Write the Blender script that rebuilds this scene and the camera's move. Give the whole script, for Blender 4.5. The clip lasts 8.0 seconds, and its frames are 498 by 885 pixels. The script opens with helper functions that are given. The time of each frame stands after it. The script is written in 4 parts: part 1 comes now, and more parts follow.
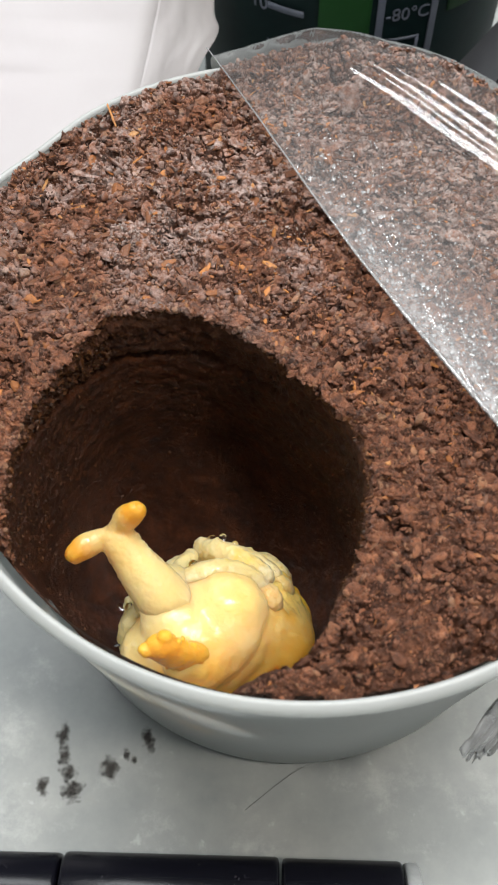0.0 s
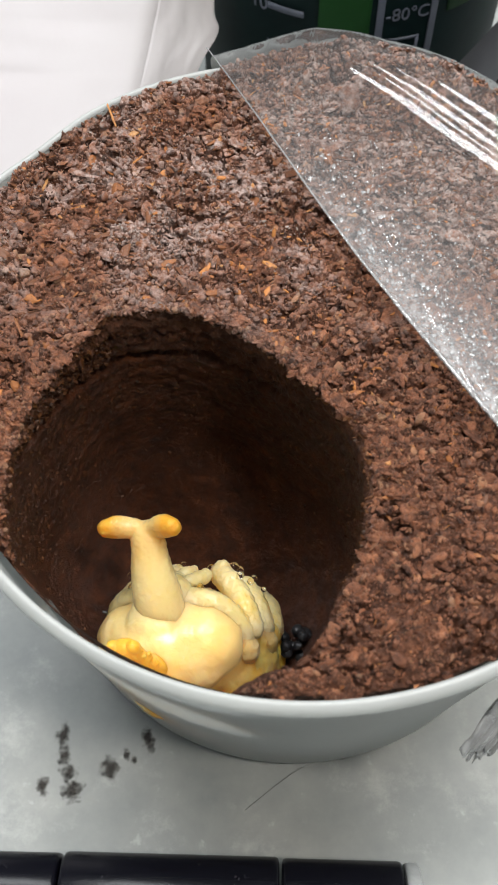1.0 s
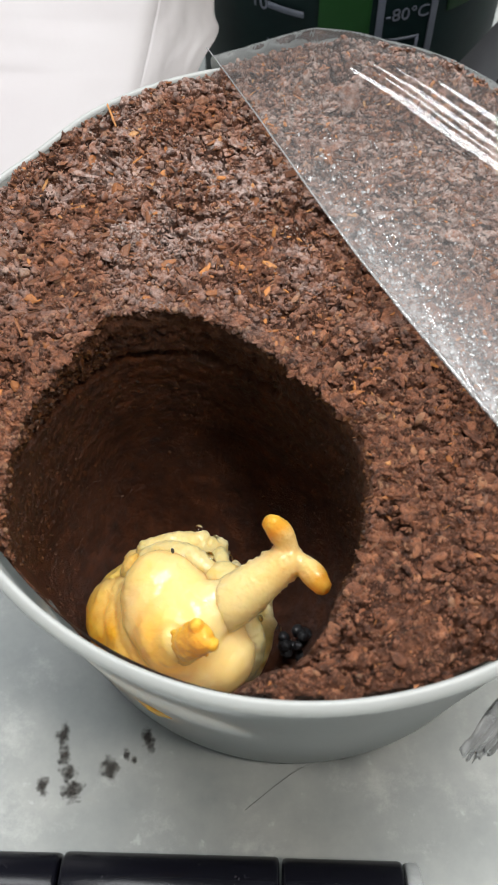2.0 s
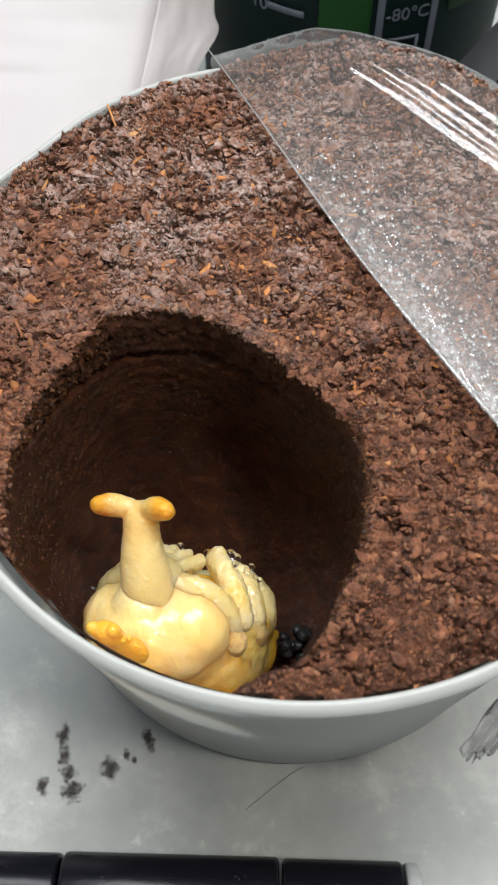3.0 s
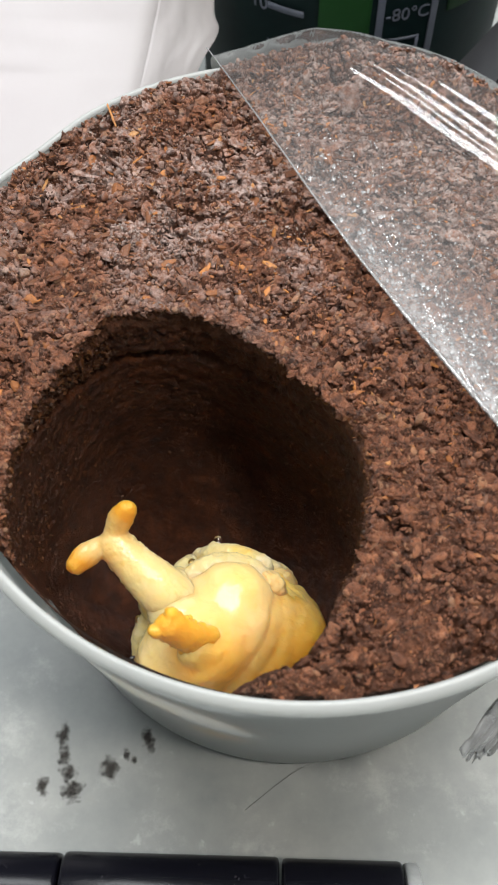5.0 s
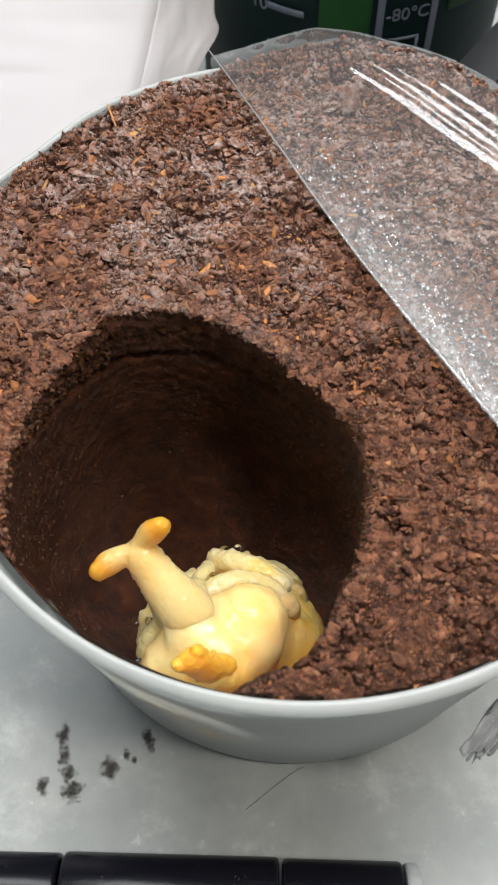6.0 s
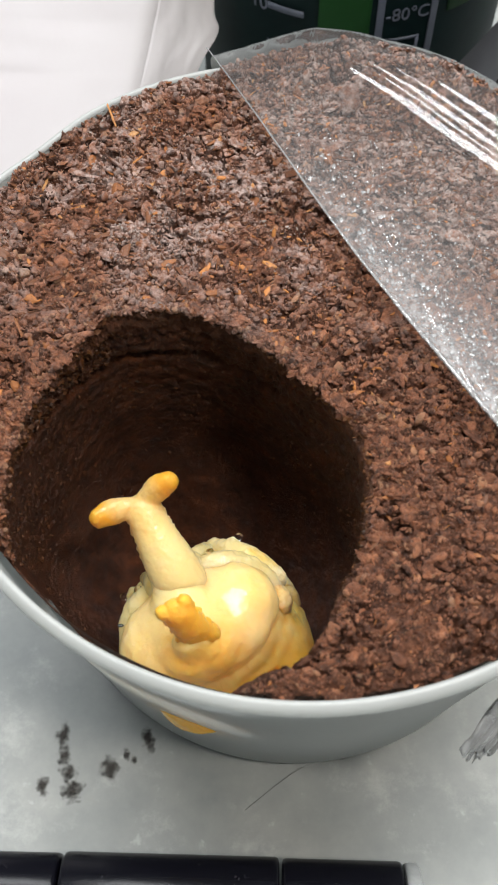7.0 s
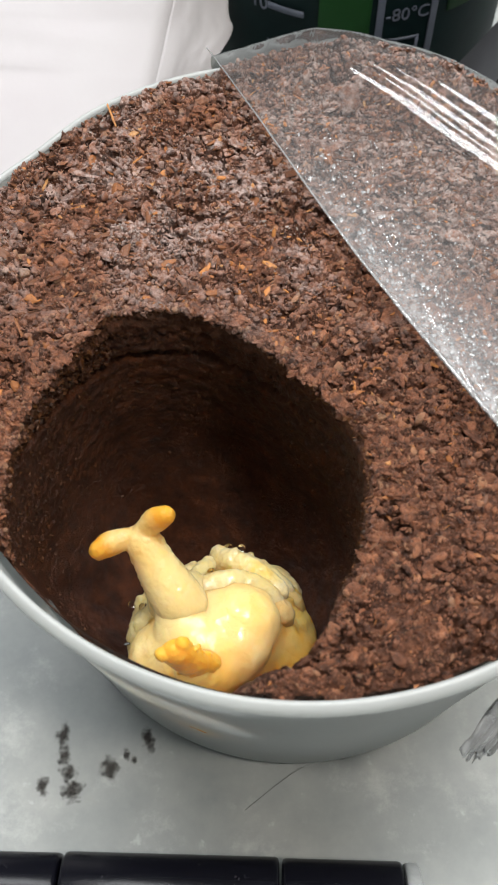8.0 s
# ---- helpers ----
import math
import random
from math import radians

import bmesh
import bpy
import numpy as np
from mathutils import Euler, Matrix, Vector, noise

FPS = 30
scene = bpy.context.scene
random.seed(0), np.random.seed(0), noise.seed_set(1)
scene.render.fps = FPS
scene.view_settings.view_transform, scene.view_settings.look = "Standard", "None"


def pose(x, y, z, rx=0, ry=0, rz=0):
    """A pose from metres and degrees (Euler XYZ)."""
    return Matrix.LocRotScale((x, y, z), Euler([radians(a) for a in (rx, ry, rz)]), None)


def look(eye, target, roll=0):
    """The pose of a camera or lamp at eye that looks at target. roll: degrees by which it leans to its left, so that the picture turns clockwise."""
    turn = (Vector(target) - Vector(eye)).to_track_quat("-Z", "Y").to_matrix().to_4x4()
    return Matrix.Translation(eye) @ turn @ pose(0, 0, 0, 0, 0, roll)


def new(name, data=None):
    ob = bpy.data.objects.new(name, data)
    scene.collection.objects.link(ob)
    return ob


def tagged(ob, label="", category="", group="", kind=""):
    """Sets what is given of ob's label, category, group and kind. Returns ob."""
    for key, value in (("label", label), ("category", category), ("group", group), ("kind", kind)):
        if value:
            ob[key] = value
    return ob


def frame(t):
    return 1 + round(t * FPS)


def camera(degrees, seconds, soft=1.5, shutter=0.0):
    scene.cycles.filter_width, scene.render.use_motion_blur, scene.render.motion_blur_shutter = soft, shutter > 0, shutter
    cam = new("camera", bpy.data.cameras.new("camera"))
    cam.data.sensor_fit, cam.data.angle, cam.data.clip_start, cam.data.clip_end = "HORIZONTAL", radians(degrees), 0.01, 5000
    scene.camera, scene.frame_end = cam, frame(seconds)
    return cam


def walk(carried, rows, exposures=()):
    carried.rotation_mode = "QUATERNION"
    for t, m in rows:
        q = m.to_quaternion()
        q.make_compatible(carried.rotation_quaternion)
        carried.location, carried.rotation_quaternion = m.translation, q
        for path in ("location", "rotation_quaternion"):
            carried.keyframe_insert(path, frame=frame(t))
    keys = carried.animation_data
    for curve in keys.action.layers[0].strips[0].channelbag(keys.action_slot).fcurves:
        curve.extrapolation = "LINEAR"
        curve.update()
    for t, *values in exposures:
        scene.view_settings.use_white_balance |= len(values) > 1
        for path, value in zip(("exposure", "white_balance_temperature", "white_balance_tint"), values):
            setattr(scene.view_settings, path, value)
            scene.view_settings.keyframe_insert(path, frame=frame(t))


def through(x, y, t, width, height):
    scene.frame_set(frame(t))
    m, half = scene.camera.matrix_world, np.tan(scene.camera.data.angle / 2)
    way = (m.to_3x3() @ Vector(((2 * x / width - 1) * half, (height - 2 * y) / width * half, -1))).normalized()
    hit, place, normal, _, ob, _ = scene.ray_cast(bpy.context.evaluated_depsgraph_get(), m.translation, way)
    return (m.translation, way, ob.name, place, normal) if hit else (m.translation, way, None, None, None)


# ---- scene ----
MM = 0.001
RIM = 85.0          # height of the cup's rim over the table, mm
CUP_R = 61.7
BASE_R = 53.0       # radius of the cup's foot, mm
HOLE = (-16.0, -28.5, 27.2, 31.0)   # centre and half axes of the cell's mouth, mm

# ---------------- camera ----------------
cam = camera(29.09, 8.0, soft=1.8)
EYE, AIM = (0.0, -0.09281, 0.20914), (-0.00687, -0.02315, 0.085)
cam.data.dof.use_dof, cam.data.dof.focus_distance, cam.data.dof.aperture_fstop = True, 0.171, 56.0
walk(cam, [(0.0, look(EYE, AIM, -0.53)), (8.0, look(EYE, AIM, -0.53))])

# ---------------- light ----------------
scene.view_settings.exposure = 0.0
world = bpy.data.worlds.new("room_air")
scene.world = world
world.use_nodes = True
world.node_tree.nodes["Background"].inputs[0].default_value = (0.75, 0.82, 0.9, 1)
world.node_tree.nodes["Background"].inputs[1].default_value = 0.05


def area_lamp(name, place, target, sx, sy, watts, colour):
    data = bpy.data.lights.new(name, "AREA")
    data.shape, data.size, data.size_y, data.energy, data.color = "RECTANGLE", sx, sy, watts, colour
    ob = new(name, data)
    ob.matrix_world = look(place, target)
    return ob


area_lamp("ceiling_panel_light", (0.0, 0.36, 1.52), (0.0, 0.36, 0.0), 1.4, 0.48, 39.0, (0.95, 0.98, 1.0))
area_lamp("desk_lamp_light", (0.20, -0.14, 0.66), (0.0, -0.02, 0.06), 0.06, 0.045, 1.95, (1.0, 0.93, 0.83))

# ---------------- materials ----------------


class Tree:
    """A small writer for node materials."""

    def __init__(self, name):
        self.mat = bpy.data.materials.new(name)
        self.mat.use_nodes = True
        self.nt = self.mat.node_tree
        self.nt.nodes.clear()
        self.out = self.node("ShaderNodeOutputMaterial")
        self.co = self.node("ShaderNodeTexCoord").outputs["Object"]

    def node(self, kind, operation=""):
        n = self.nt.nodes.new(kind)
        if operation:
            n.operation = operation
        return n

    def put(self, value, socket):
        if hasattr(value, "is_linked"):
            self.nt.links.new(value, socket)
        elif isinstance(value, (tuple, list)) and len(value) == 3 and len(socket.default_value) == 4:
            socket.default_value = (*value, 1)
        else:
            socket.default_value = value

    def noise(self, scale, detail=6.0, rough=0.6, distort=0.0):
        n = self.node("ShaderNodeTexNoise")
        self.put(self.co, n.inputs["Vector"])
        n.inputs["Scale"].default_value, n.inputs["Detail"].default_value = scale, detail
        n.inputs["Roughness"].default_value, n.inputs["Distortion"].default_value = rough, distort
        return n.outputs["Fac"]

    def ramp(self, fac, *stops):
        n = self.node("ShaderNodeValToRGB")
        els = n.color_ramp.elements
        while len(els) < len(stops):
            els.new(0.5)
        for e, (p, c) in zip(els, stops):
            e.position, e.color = p, (*c, 1) if len(c) == 3 else c
        self.put(fac, n.inputs["Fac"])
        return n.outputs["Color"]

    def mix(self, fac, a, b, mode="MIX"):
        n = self.node("ShaderNodeMix")
        n.data_type, n.blend_type = "RGBA", mode
        self.put(fac, n.inputs[0]), self.put(a, n.inputs[6]), self.put(b, n.inputs[7])
        return n.outputs[2]

    def calc(self, op, a, b=0.0, c=0.0):
        n = self.node("ShaderNodeMath", operation=op)
        for v, s in zip((a, b, c), n.inputs):
            self.put(v, s)
        return n.outputs[0]

    def reach(self, value, lo, hi):
        n = self.node("ShaderNodeMapRange")
        n.interpolation_type = "SMOOTHSTEP"
        self.put(value, n.inputs[0])
        n.inputs[1].default_value, n.inputs[2].default_value = lo, hi
        return n.outputs[0]

    def xyz(self):
        n = self.node("ShaderNodeSeparateXYZ")
        self.put(self.co, n.inputs[0])
        return n.outputs

    def node_distance(self, place):
        n = self.node("ShaderNodeVectorMath", operation="DISTANCE")
        self.put(self.co, n.inputs[0])
        n.inputs[1].default_value = place
        return n.outputs["Value"]

    def bump(self, height, strength, distance):
        n = self.node("ShaderNodeBump")
        n.inputs["Strength"].default_value, n.inputs["Distance"].default_value = strength, distance
        self.put(height, n.inputs["Height"])
        return n.outputs["Normal"]

    def surface(self, colour, rough=0.5, normal=None, **more):
        n = self.node("ShaderNodeBsdfPrincipled")
        self.put(colour, n.inputs["Base Color"]), self.put(rough, n.inputs["Roughness"])
        if normal is not None:
            self.put(normal, n.inputs["Normal"])
        for key, value in more.items():
            self.put(value, n.inputs[key.replace("_", " ")])
        return n.outputs[0]

    def shaders(self, fac, a, b):
        n = self.node("ShaderNodeMixShader")
        self.put(fac, n.inputs[0]), self.put(a, n.inputs[1]), self.put(b, n.inputs[2])
        return n.outputs[0]

    def done(self, shader):
        self.put(shader, self.out.inputs["Surface"])
        return self.mat


def island(t):
    return t.node("ShaderNodeNewGeometry").outputs["Random Per Island"]


def soil_material():
    t = Tree("moist_leaf_soil")
    a = t.noise(420, 8, 0.7)
    b = t.noise(60, 4, 0.6)
    base = t.ramp(a, (0.30, (0.014, 0.00522, 0.00282)), (0.48, (0.0701, 0.026, 0.0131)), (0.64, (0.175, 0.0665, 0.0328)), (0.8, (0.316, 0.121, 0.0585)))
    base = t.mix(t.reach(b, 0.35, 0.7), base, t.mix(0.5, base, (0.119, 0.0451, 0.0225)))
    mould = t.calc("MULTIPLY", t.calc("MULTIPLY", t.reach(t.noise(75, 4, 0.6), 0.50, 0.66), t.reach(t.xyz()[1], -0.006, 0.022)), t.reach(t.noise(700, 5, 0.7), 0.40, 0.62))
    base = t.mix(t.calc("MULTIPLY", mould, 0.75), base, (0.486, 0.399, 0.363))
    rough = t.reach(t.noise(300, 3), 0.2, 0.9)
    nrm = t.bump(t.noise(900, 8, 0.7), 1.0, 0.0010)
    return t.done(t.surface(base, t.calc("ADD", 0.5, t.calc("MULTIPLY", rough, 0.3)), nrm, Specular_IOR_Level=0.35))


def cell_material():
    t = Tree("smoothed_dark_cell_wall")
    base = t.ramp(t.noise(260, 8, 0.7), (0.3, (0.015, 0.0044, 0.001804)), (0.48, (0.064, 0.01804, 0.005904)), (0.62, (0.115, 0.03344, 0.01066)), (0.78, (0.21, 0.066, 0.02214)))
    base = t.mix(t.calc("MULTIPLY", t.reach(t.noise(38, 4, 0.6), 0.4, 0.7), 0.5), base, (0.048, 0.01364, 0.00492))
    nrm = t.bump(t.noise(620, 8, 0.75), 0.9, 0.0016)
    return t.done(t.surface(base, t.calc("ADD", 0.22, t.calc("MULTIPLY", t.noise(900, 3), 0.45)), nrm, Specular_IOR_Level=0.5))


def crumb_material():
    t = Tree("soil_crumbs")
    one = t.ramp(island(t), (0.0, (0.0349, 0.014, 0.00807)), (0.3, (0.141, 0.0537, 0.0289)), (0.62, (0.309, 0.119, 0.0614)), (0.88, (0.538, 0.207, 0.0992)), (0.985, (0.682, 0.403, 0.226)))
    two = t.ramp(t.noise(560, 7, 0.75), (0.36, (0.0295, 0.0112, 0.00631)), (0.47, (0.195, 0.0739, 0.0387)), (0.6, (0.484, 0.188, 0.0938)), (0.75, (0.682, 0.369, 0.189)))
    base = t.mix(0.62, one, two)
    # mould, spread wider and paler towards the back as painted-in extra light
    mould = t.calc("MULTIPLY", t.calc("MULTIPLY", t.reach(t.noise(75, 5, 0.65), 0.37, 0.58), t.reach(t.xyz()[1], -0.012, 0.020)), t.reach(t.noise(800, 6, 0.75), 0.38, 0.62))
    base = t.mix(t.calc("MULTIPLY", mould, 0.85), base, (0.773, 0.604, 0.549))
    nrm = t.bump(t.noise(1700, 8, 0.8), 1.0, 0.0009)
    return t.done(t.surface(base, t.calc("ADD", 0.10, t.calc("MULTIPLY", t.noise(500, 2), 0.62)), nrm, Specular_IOR_Level=0.75))


def grain_material():
    t = Tree("cell_wall_grains")
    base = t.ramp(island(t), (0.0, (0.024, 0.0088, 0.0032)), (0.5, (0.072, 0.0264, 0.0096)), (0.95, (0.112, 0.0424, 0.0144)), (1.0, (0.16, 0.068, 0.024)))
    return t.done(t.surface(base, 0.5, t.bump(t.noise(1500, 4), 0.6, 0.0003), Specular_IOR_Level=0.3))


def flake_material():
    t = Tree("rotten_wood_flakes")
    base = t.ramp(island(t), (0.0, (0.1056, 0.03696, 0.01445)), (0.5, (0.1848, 0.06552, 0.02295)), (0.8, (0.2992, 0.105, 0.0289)), (0.95, (0.4928, 0.1848, 0.0425)), (1.0, (0.44, 0.2268, 0.085)))
    base = t.mix(t.reach(t.noise(1300, 5, 0.7), 0.4, 0.75), base, t.mix(0.55, base, (0.0528, 0.0252, 0.01275)))
    nrm = t.bump(t.noise(2200, 4, 0.6), 0.6, 0.0002)
    return t.done(t.surface(base, 0.6, nrm))


def frass_material():
    t = Tree("black_frass")
    base = t.ramp(t.noise(700, 5), (0.3, (0.006, 0.006, 0.007)), (0.75, (0.03, 0.029, 0.03)))
    return t.done(t.surface(base, 0.4, t.bump(t.noise(1500, 4), 0.6, 0.0003)))


def mould_material():
    t = Tree("white_mould_fluff")
    base = t.ramp(t.noise(1400, 5), (0.3, (0.24, 0.18, 0.15)), (0.7, (0.42, 0.37, 0.34)))
    return t.done(t.surface(base, 0.9))


def cup_material(name, through, tone):
    t = Tree(name)
    tint = t.ramp(t.noise(40, 4), (0.3, tuple(tone * c for c in (0.58, 0.59, 0.575))), (0.7, tuple(tone * c for c in (0.68, 0.69, 0.67))))
    nrm = t.bump(t.noise(500, 3), 0.08, 0.0002)
    solid = t.surface(tint, 0.32, nrm, Specular_IOR_Level=0.5)
    lit = t.node("ShaderNodeBsdfTranslucent")
    lit.inputs[0].default_value = (0.86, 0.88, 0.87, 1)
    return t.done(t.shaders(through, solid, lit.outputs[0]))


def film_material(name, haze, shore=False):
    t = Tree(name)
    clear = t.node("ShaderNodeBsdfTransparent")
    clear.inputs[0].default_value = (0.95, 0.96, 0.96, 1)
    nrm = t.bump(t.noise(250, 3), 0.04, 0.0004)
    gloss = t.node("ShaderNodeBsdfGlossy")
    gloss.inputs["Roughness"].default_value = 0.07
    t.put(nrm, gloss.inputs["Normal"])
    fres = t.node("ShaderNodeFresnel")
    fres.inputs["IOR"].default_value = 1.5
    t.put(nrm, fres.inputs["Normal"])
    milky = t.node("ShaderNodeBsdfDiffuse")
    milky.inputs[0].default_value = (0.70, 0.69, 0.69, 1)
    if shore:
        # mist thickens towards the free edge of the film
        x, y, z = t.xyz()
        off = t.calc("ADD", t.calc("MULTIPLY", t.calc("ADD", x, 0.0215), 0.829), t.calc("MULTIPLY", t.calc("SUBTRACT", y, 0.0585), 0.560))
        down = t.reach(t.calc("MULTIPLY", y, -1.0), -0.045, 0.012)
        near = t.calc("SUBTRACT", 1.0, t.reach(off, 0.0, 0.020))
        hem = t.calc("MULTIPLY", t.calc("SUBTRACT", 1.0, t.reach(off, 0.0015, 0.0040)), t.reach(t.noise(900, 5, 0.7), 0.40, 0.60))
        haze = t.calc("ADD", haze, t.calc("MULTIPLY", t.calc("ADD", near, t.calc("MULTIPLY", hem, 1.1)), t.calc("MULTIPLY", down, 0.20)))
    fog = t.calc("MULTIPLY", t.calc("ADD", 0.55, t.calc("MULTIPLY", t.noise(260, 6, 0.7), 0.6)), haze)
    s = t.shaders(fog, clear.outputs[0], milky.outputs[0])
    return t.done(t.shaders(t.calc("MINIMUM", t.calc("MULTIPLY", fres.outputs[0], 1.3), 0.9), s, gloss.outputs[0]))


def water_material():
    t = Tree("water")
    return t.done(t.surface((1.0, 1.0, 1.0), 0.02, None, Transmission_Weight=1.0, IOR=1.33))


def drop_material():
    """Fine condensation: mostly clear, its bright wet glints partly painted in as white."""
    t = Tree("condensation")
    clear = t.node("ShaderNodeBsdfTransparent")
    rim = t.node("ShaderNodeFresnel")
    rim.inputs["IOR"].default_value = 1.33
    shine = t.node("ShaderNodeBsdfGlossy")
    shine.inputs["Roughness"].default_value = 0.12
    s = t.shaders(t.calc("MINIMUM", t.calc("MULTIPLY", rim.outputs[0], 2.5), 0.9), clear.outputs[0], shine.outputs[0])
    return t.done(t.shaders(0.17, s, t.surface((0.86, 0.87, 0.88), 0.2)))


def skin(name, pale, deep, amount, gloss=0.45, thick=1.0, spots=0.0, wrinkled=False, sheer=0.05, upper=None, glass=0.0):
    """Wet pupal skin over milky flesh: pale wax colour with deeper amber where amount is high."""
    t = Tree(name)
    wob = t.noise(160, 5, 0.6)
    fac = t.calc("ADD", amount(t), t.calc("MULTIPLY", t.calc("SUBTRACT", wob, 0.5), 0.35))
    n = t.node("ShaderNodeClamp")
    t.put(fac, n.inputs[0])
    milk = tuple(min(0.94, c * k) for c, k in zip(pale, (1.0, 1.03, 1.30)))
    base = t.mix(t.reach(t.noise(95, 4, 0.55), 0.42, 0.70), pale, milk)
    if upper:       # clearer flesh towards the head
        base = t.mix(t.reach(t.xyz()[2], 0.009, 0.017), base, upper)
    base = t.mix(n.outputs[0], base, deep)
    if spots:
        base = t.mix(t.calc("MULTIPLY", t.reach(t.noise(330, 3, 0.5), 0.68, 0.78), spots), base, (0.16, 0.05, 0.012))
    nrm = t.bump(t.calc("ADD", t.noise(420, 5, 0.6), t.calc("MULTIPLY", t.noise(1700, 3), 0.25)), 0.30, 0.0005)
    wet = t.bump(t.calc("ADD", t.noise(260, 2, 0.4), t.calc("MULTIPLY", t.noise(1100, 2), 0.15)), 0.28, 0.0007)
    if wrinkled:
        stretch = t.node("ShaderNodeVectorMath", operation="MULTIPLY")
        t.put(t.co, stretch.inputs[0])
        stretch.inputs[1].default_value = (420, 420, 130)
        w = t.node("ShaderNodeTexNoise")
        t.put(stretch.outputs[0], w.inputs["Vector"])
        w.inputs["Scale"].default_value, w.inputs["Detail"].default_value, w.inputs["Distortion"].default_value = 1.0, 4.0, 0.8
        b2 = t.node("ShaderNodeBump")
        b2.inputs["Strength"].default_value, b2.inputs["Distance"].default_value = 0.45, 0.0007
        t.put(w.outputs["Fac"], b2.inputs["Height"]), t.put(nrm, b2.inputs["Normal"])
        nrm = b2.outputs["Normal"]
        b3 = t.node("ShaderNodeBump")
        b3.inputs["Strength"].default_value, b3.inputs["Distance"].default_value = 0.22, 0.0005
        t.put(w.outputs["Fac"], b3.inputs["Height"]), t.put(wet, b3.inputs["Normal"])
        wet = b3.outputs["Normal"]
    s = t.surface(base, gloss, nrm, IOR=1.38, Subsurface_Weight=1.0, Subsurface_Radius=(0.0020, 0.0022, 0.0022), Subsurface_Scale=thick, Transmission_Weight=glass, Specular_IOR_Level=0.2, Coat_Weight=0.55, Coat_Roughness=0.03, Coat_Normal=wet)
    lit = t.node("ShaderNodeBsdfTranslucent")
    t.put(t.mix(1.0, base, (1.0, 0.86, 0.62), "MULTIPLY"), lit.inputs[0])
    t.put(nrm, lit.inputs["Normal"])
    return t.done(t.shaders(sheer, s, lit.outputs[0]))


def steel_material():
    t = Tree("pale_worktop")
    base = t.ramp(t.noise(26, 6, 0.65), (0.3, (0.21, 0.228, 0.228)), (0.5, (0.29, 0.304, 0.294)), (0.72, (0.40, 0.405, 0.385)))
    scuff = t.calc("MULTIPLY", t.reach(t.noise(48, 8, 0.75), 0.52, 0.70), 0.45)
    base = t.mix(scuff, base, (0.52, 0.525, 0.505))
    spots = t.reach(t.noise(210, 3, 0.55), 0.66, 0.76)
    base = t.mix(t.calc("MULTIPLY", spots, 0.35), base, (0.60, 0.62, 0.62))
    dirt = t.reach(t.noise(90, 6, 0.7), 0.60, 0.8)
    base = t.mix(t.calc("MULTIPLY", dirt, 0.3), base, (0.30, 0.29, 0.27))
    return t.done(t.surface(base, t.calc("ADD", 0.40, t.calc("MULTIPLY", t.noise(60), 0.2)), t.bump(t.noise(300, 4), 0.1, 0.0003), Specular_IOR_Level=0.5))


def plain(name, a, b, scale, rough, bump=0.15, size=0.0004, **more):
    t = Tree(name)
    base = t.ramp(t.noise(scale, 6, 0.65), (0.3, a), (0.7, b))
    return t.done(t.surface(base, rough, t.bump(t.noise(scale * 4, 5), bump, size), **more))


def smear_material():
    """Thin smeared soil that frays out into the worktop."""
    t = Tree("smeared_soil")
    x, y, z = t.xyz()
    away = t.calc("SQRT", t.calc("ADD", t.calc("MULTIPLY", x, x), t.calc("MULTIPLY", y, y)))
    where = t.node("ShaderNodeNewGeometry").outputs["Position"]
    n1 = t.node("ShaderNodeTexNoise")
    t.put(where, n1.inputs["Vector"])
    n1.inputs["Scale"].default_value, n1.inputs["Detail"].default_value = 620, 6
    cover = t.reach(t.calc("SUBTRACT", t.calc("MULTIPLY", n1.outputs["Fac"], 2.2), away), 0.0, 1.15)
    base = t.ramp(n1.outputs["Fac"], (0.35, (0.075, 0.064, 0.055)), (0.7, (0.028, 0.024, 0.02)))
    clear = t.node("ShaderNodeBsdfTransparent")
    return t.done(t.shaders(t.calc("MULTIPLY", cover, 0.68), clear.outputs[0], t.surface(base, 0.7)))


def scuffed_black():
    t = Tree("scuffed_black_plastic")
    dust = t.reach(t.noise(700, 6, 0.75), 0.62, 0.74)
    patch = t.reach(t.noise(70, 3), 0.45, 0.65)
    base = t.mix(t.calc("MULTIPLY", dust, t.calc("MULTIPLY", patch, 0.55)), (0.004, 0.004, 0.007), (0.24, 0.23, 0.25))
    return t.done(t.surface(base, 0.25, t.bump(t.noise(400, 4), 0.15, 0.0003), Specular_IOR_Level=0.18))


def paper_material():
    t = Tree("white_paper")
    base = t.ramp(t.noise(22, 5), (0.3, (0.75, 0.70, 0.715)), (0.7, (0.80, 0.765, 0.775)))
    base = t.mix(t.reach(t.noise(230, 2), 0.74, 0.78), base, (0.55, 0.5, 0.5))
    s = t.surface(base, 0.6, t.bump(t.noise(700, 4), 0.2, 0.0002))
    lit = t.node("ShaderNodeBsdfTranslucent")
    lit.inputs[0].default_value = (0.85, 0.82, 0.82, 1)
    return t.done(t.shaders(0.2, s, lit.outputs[0]))


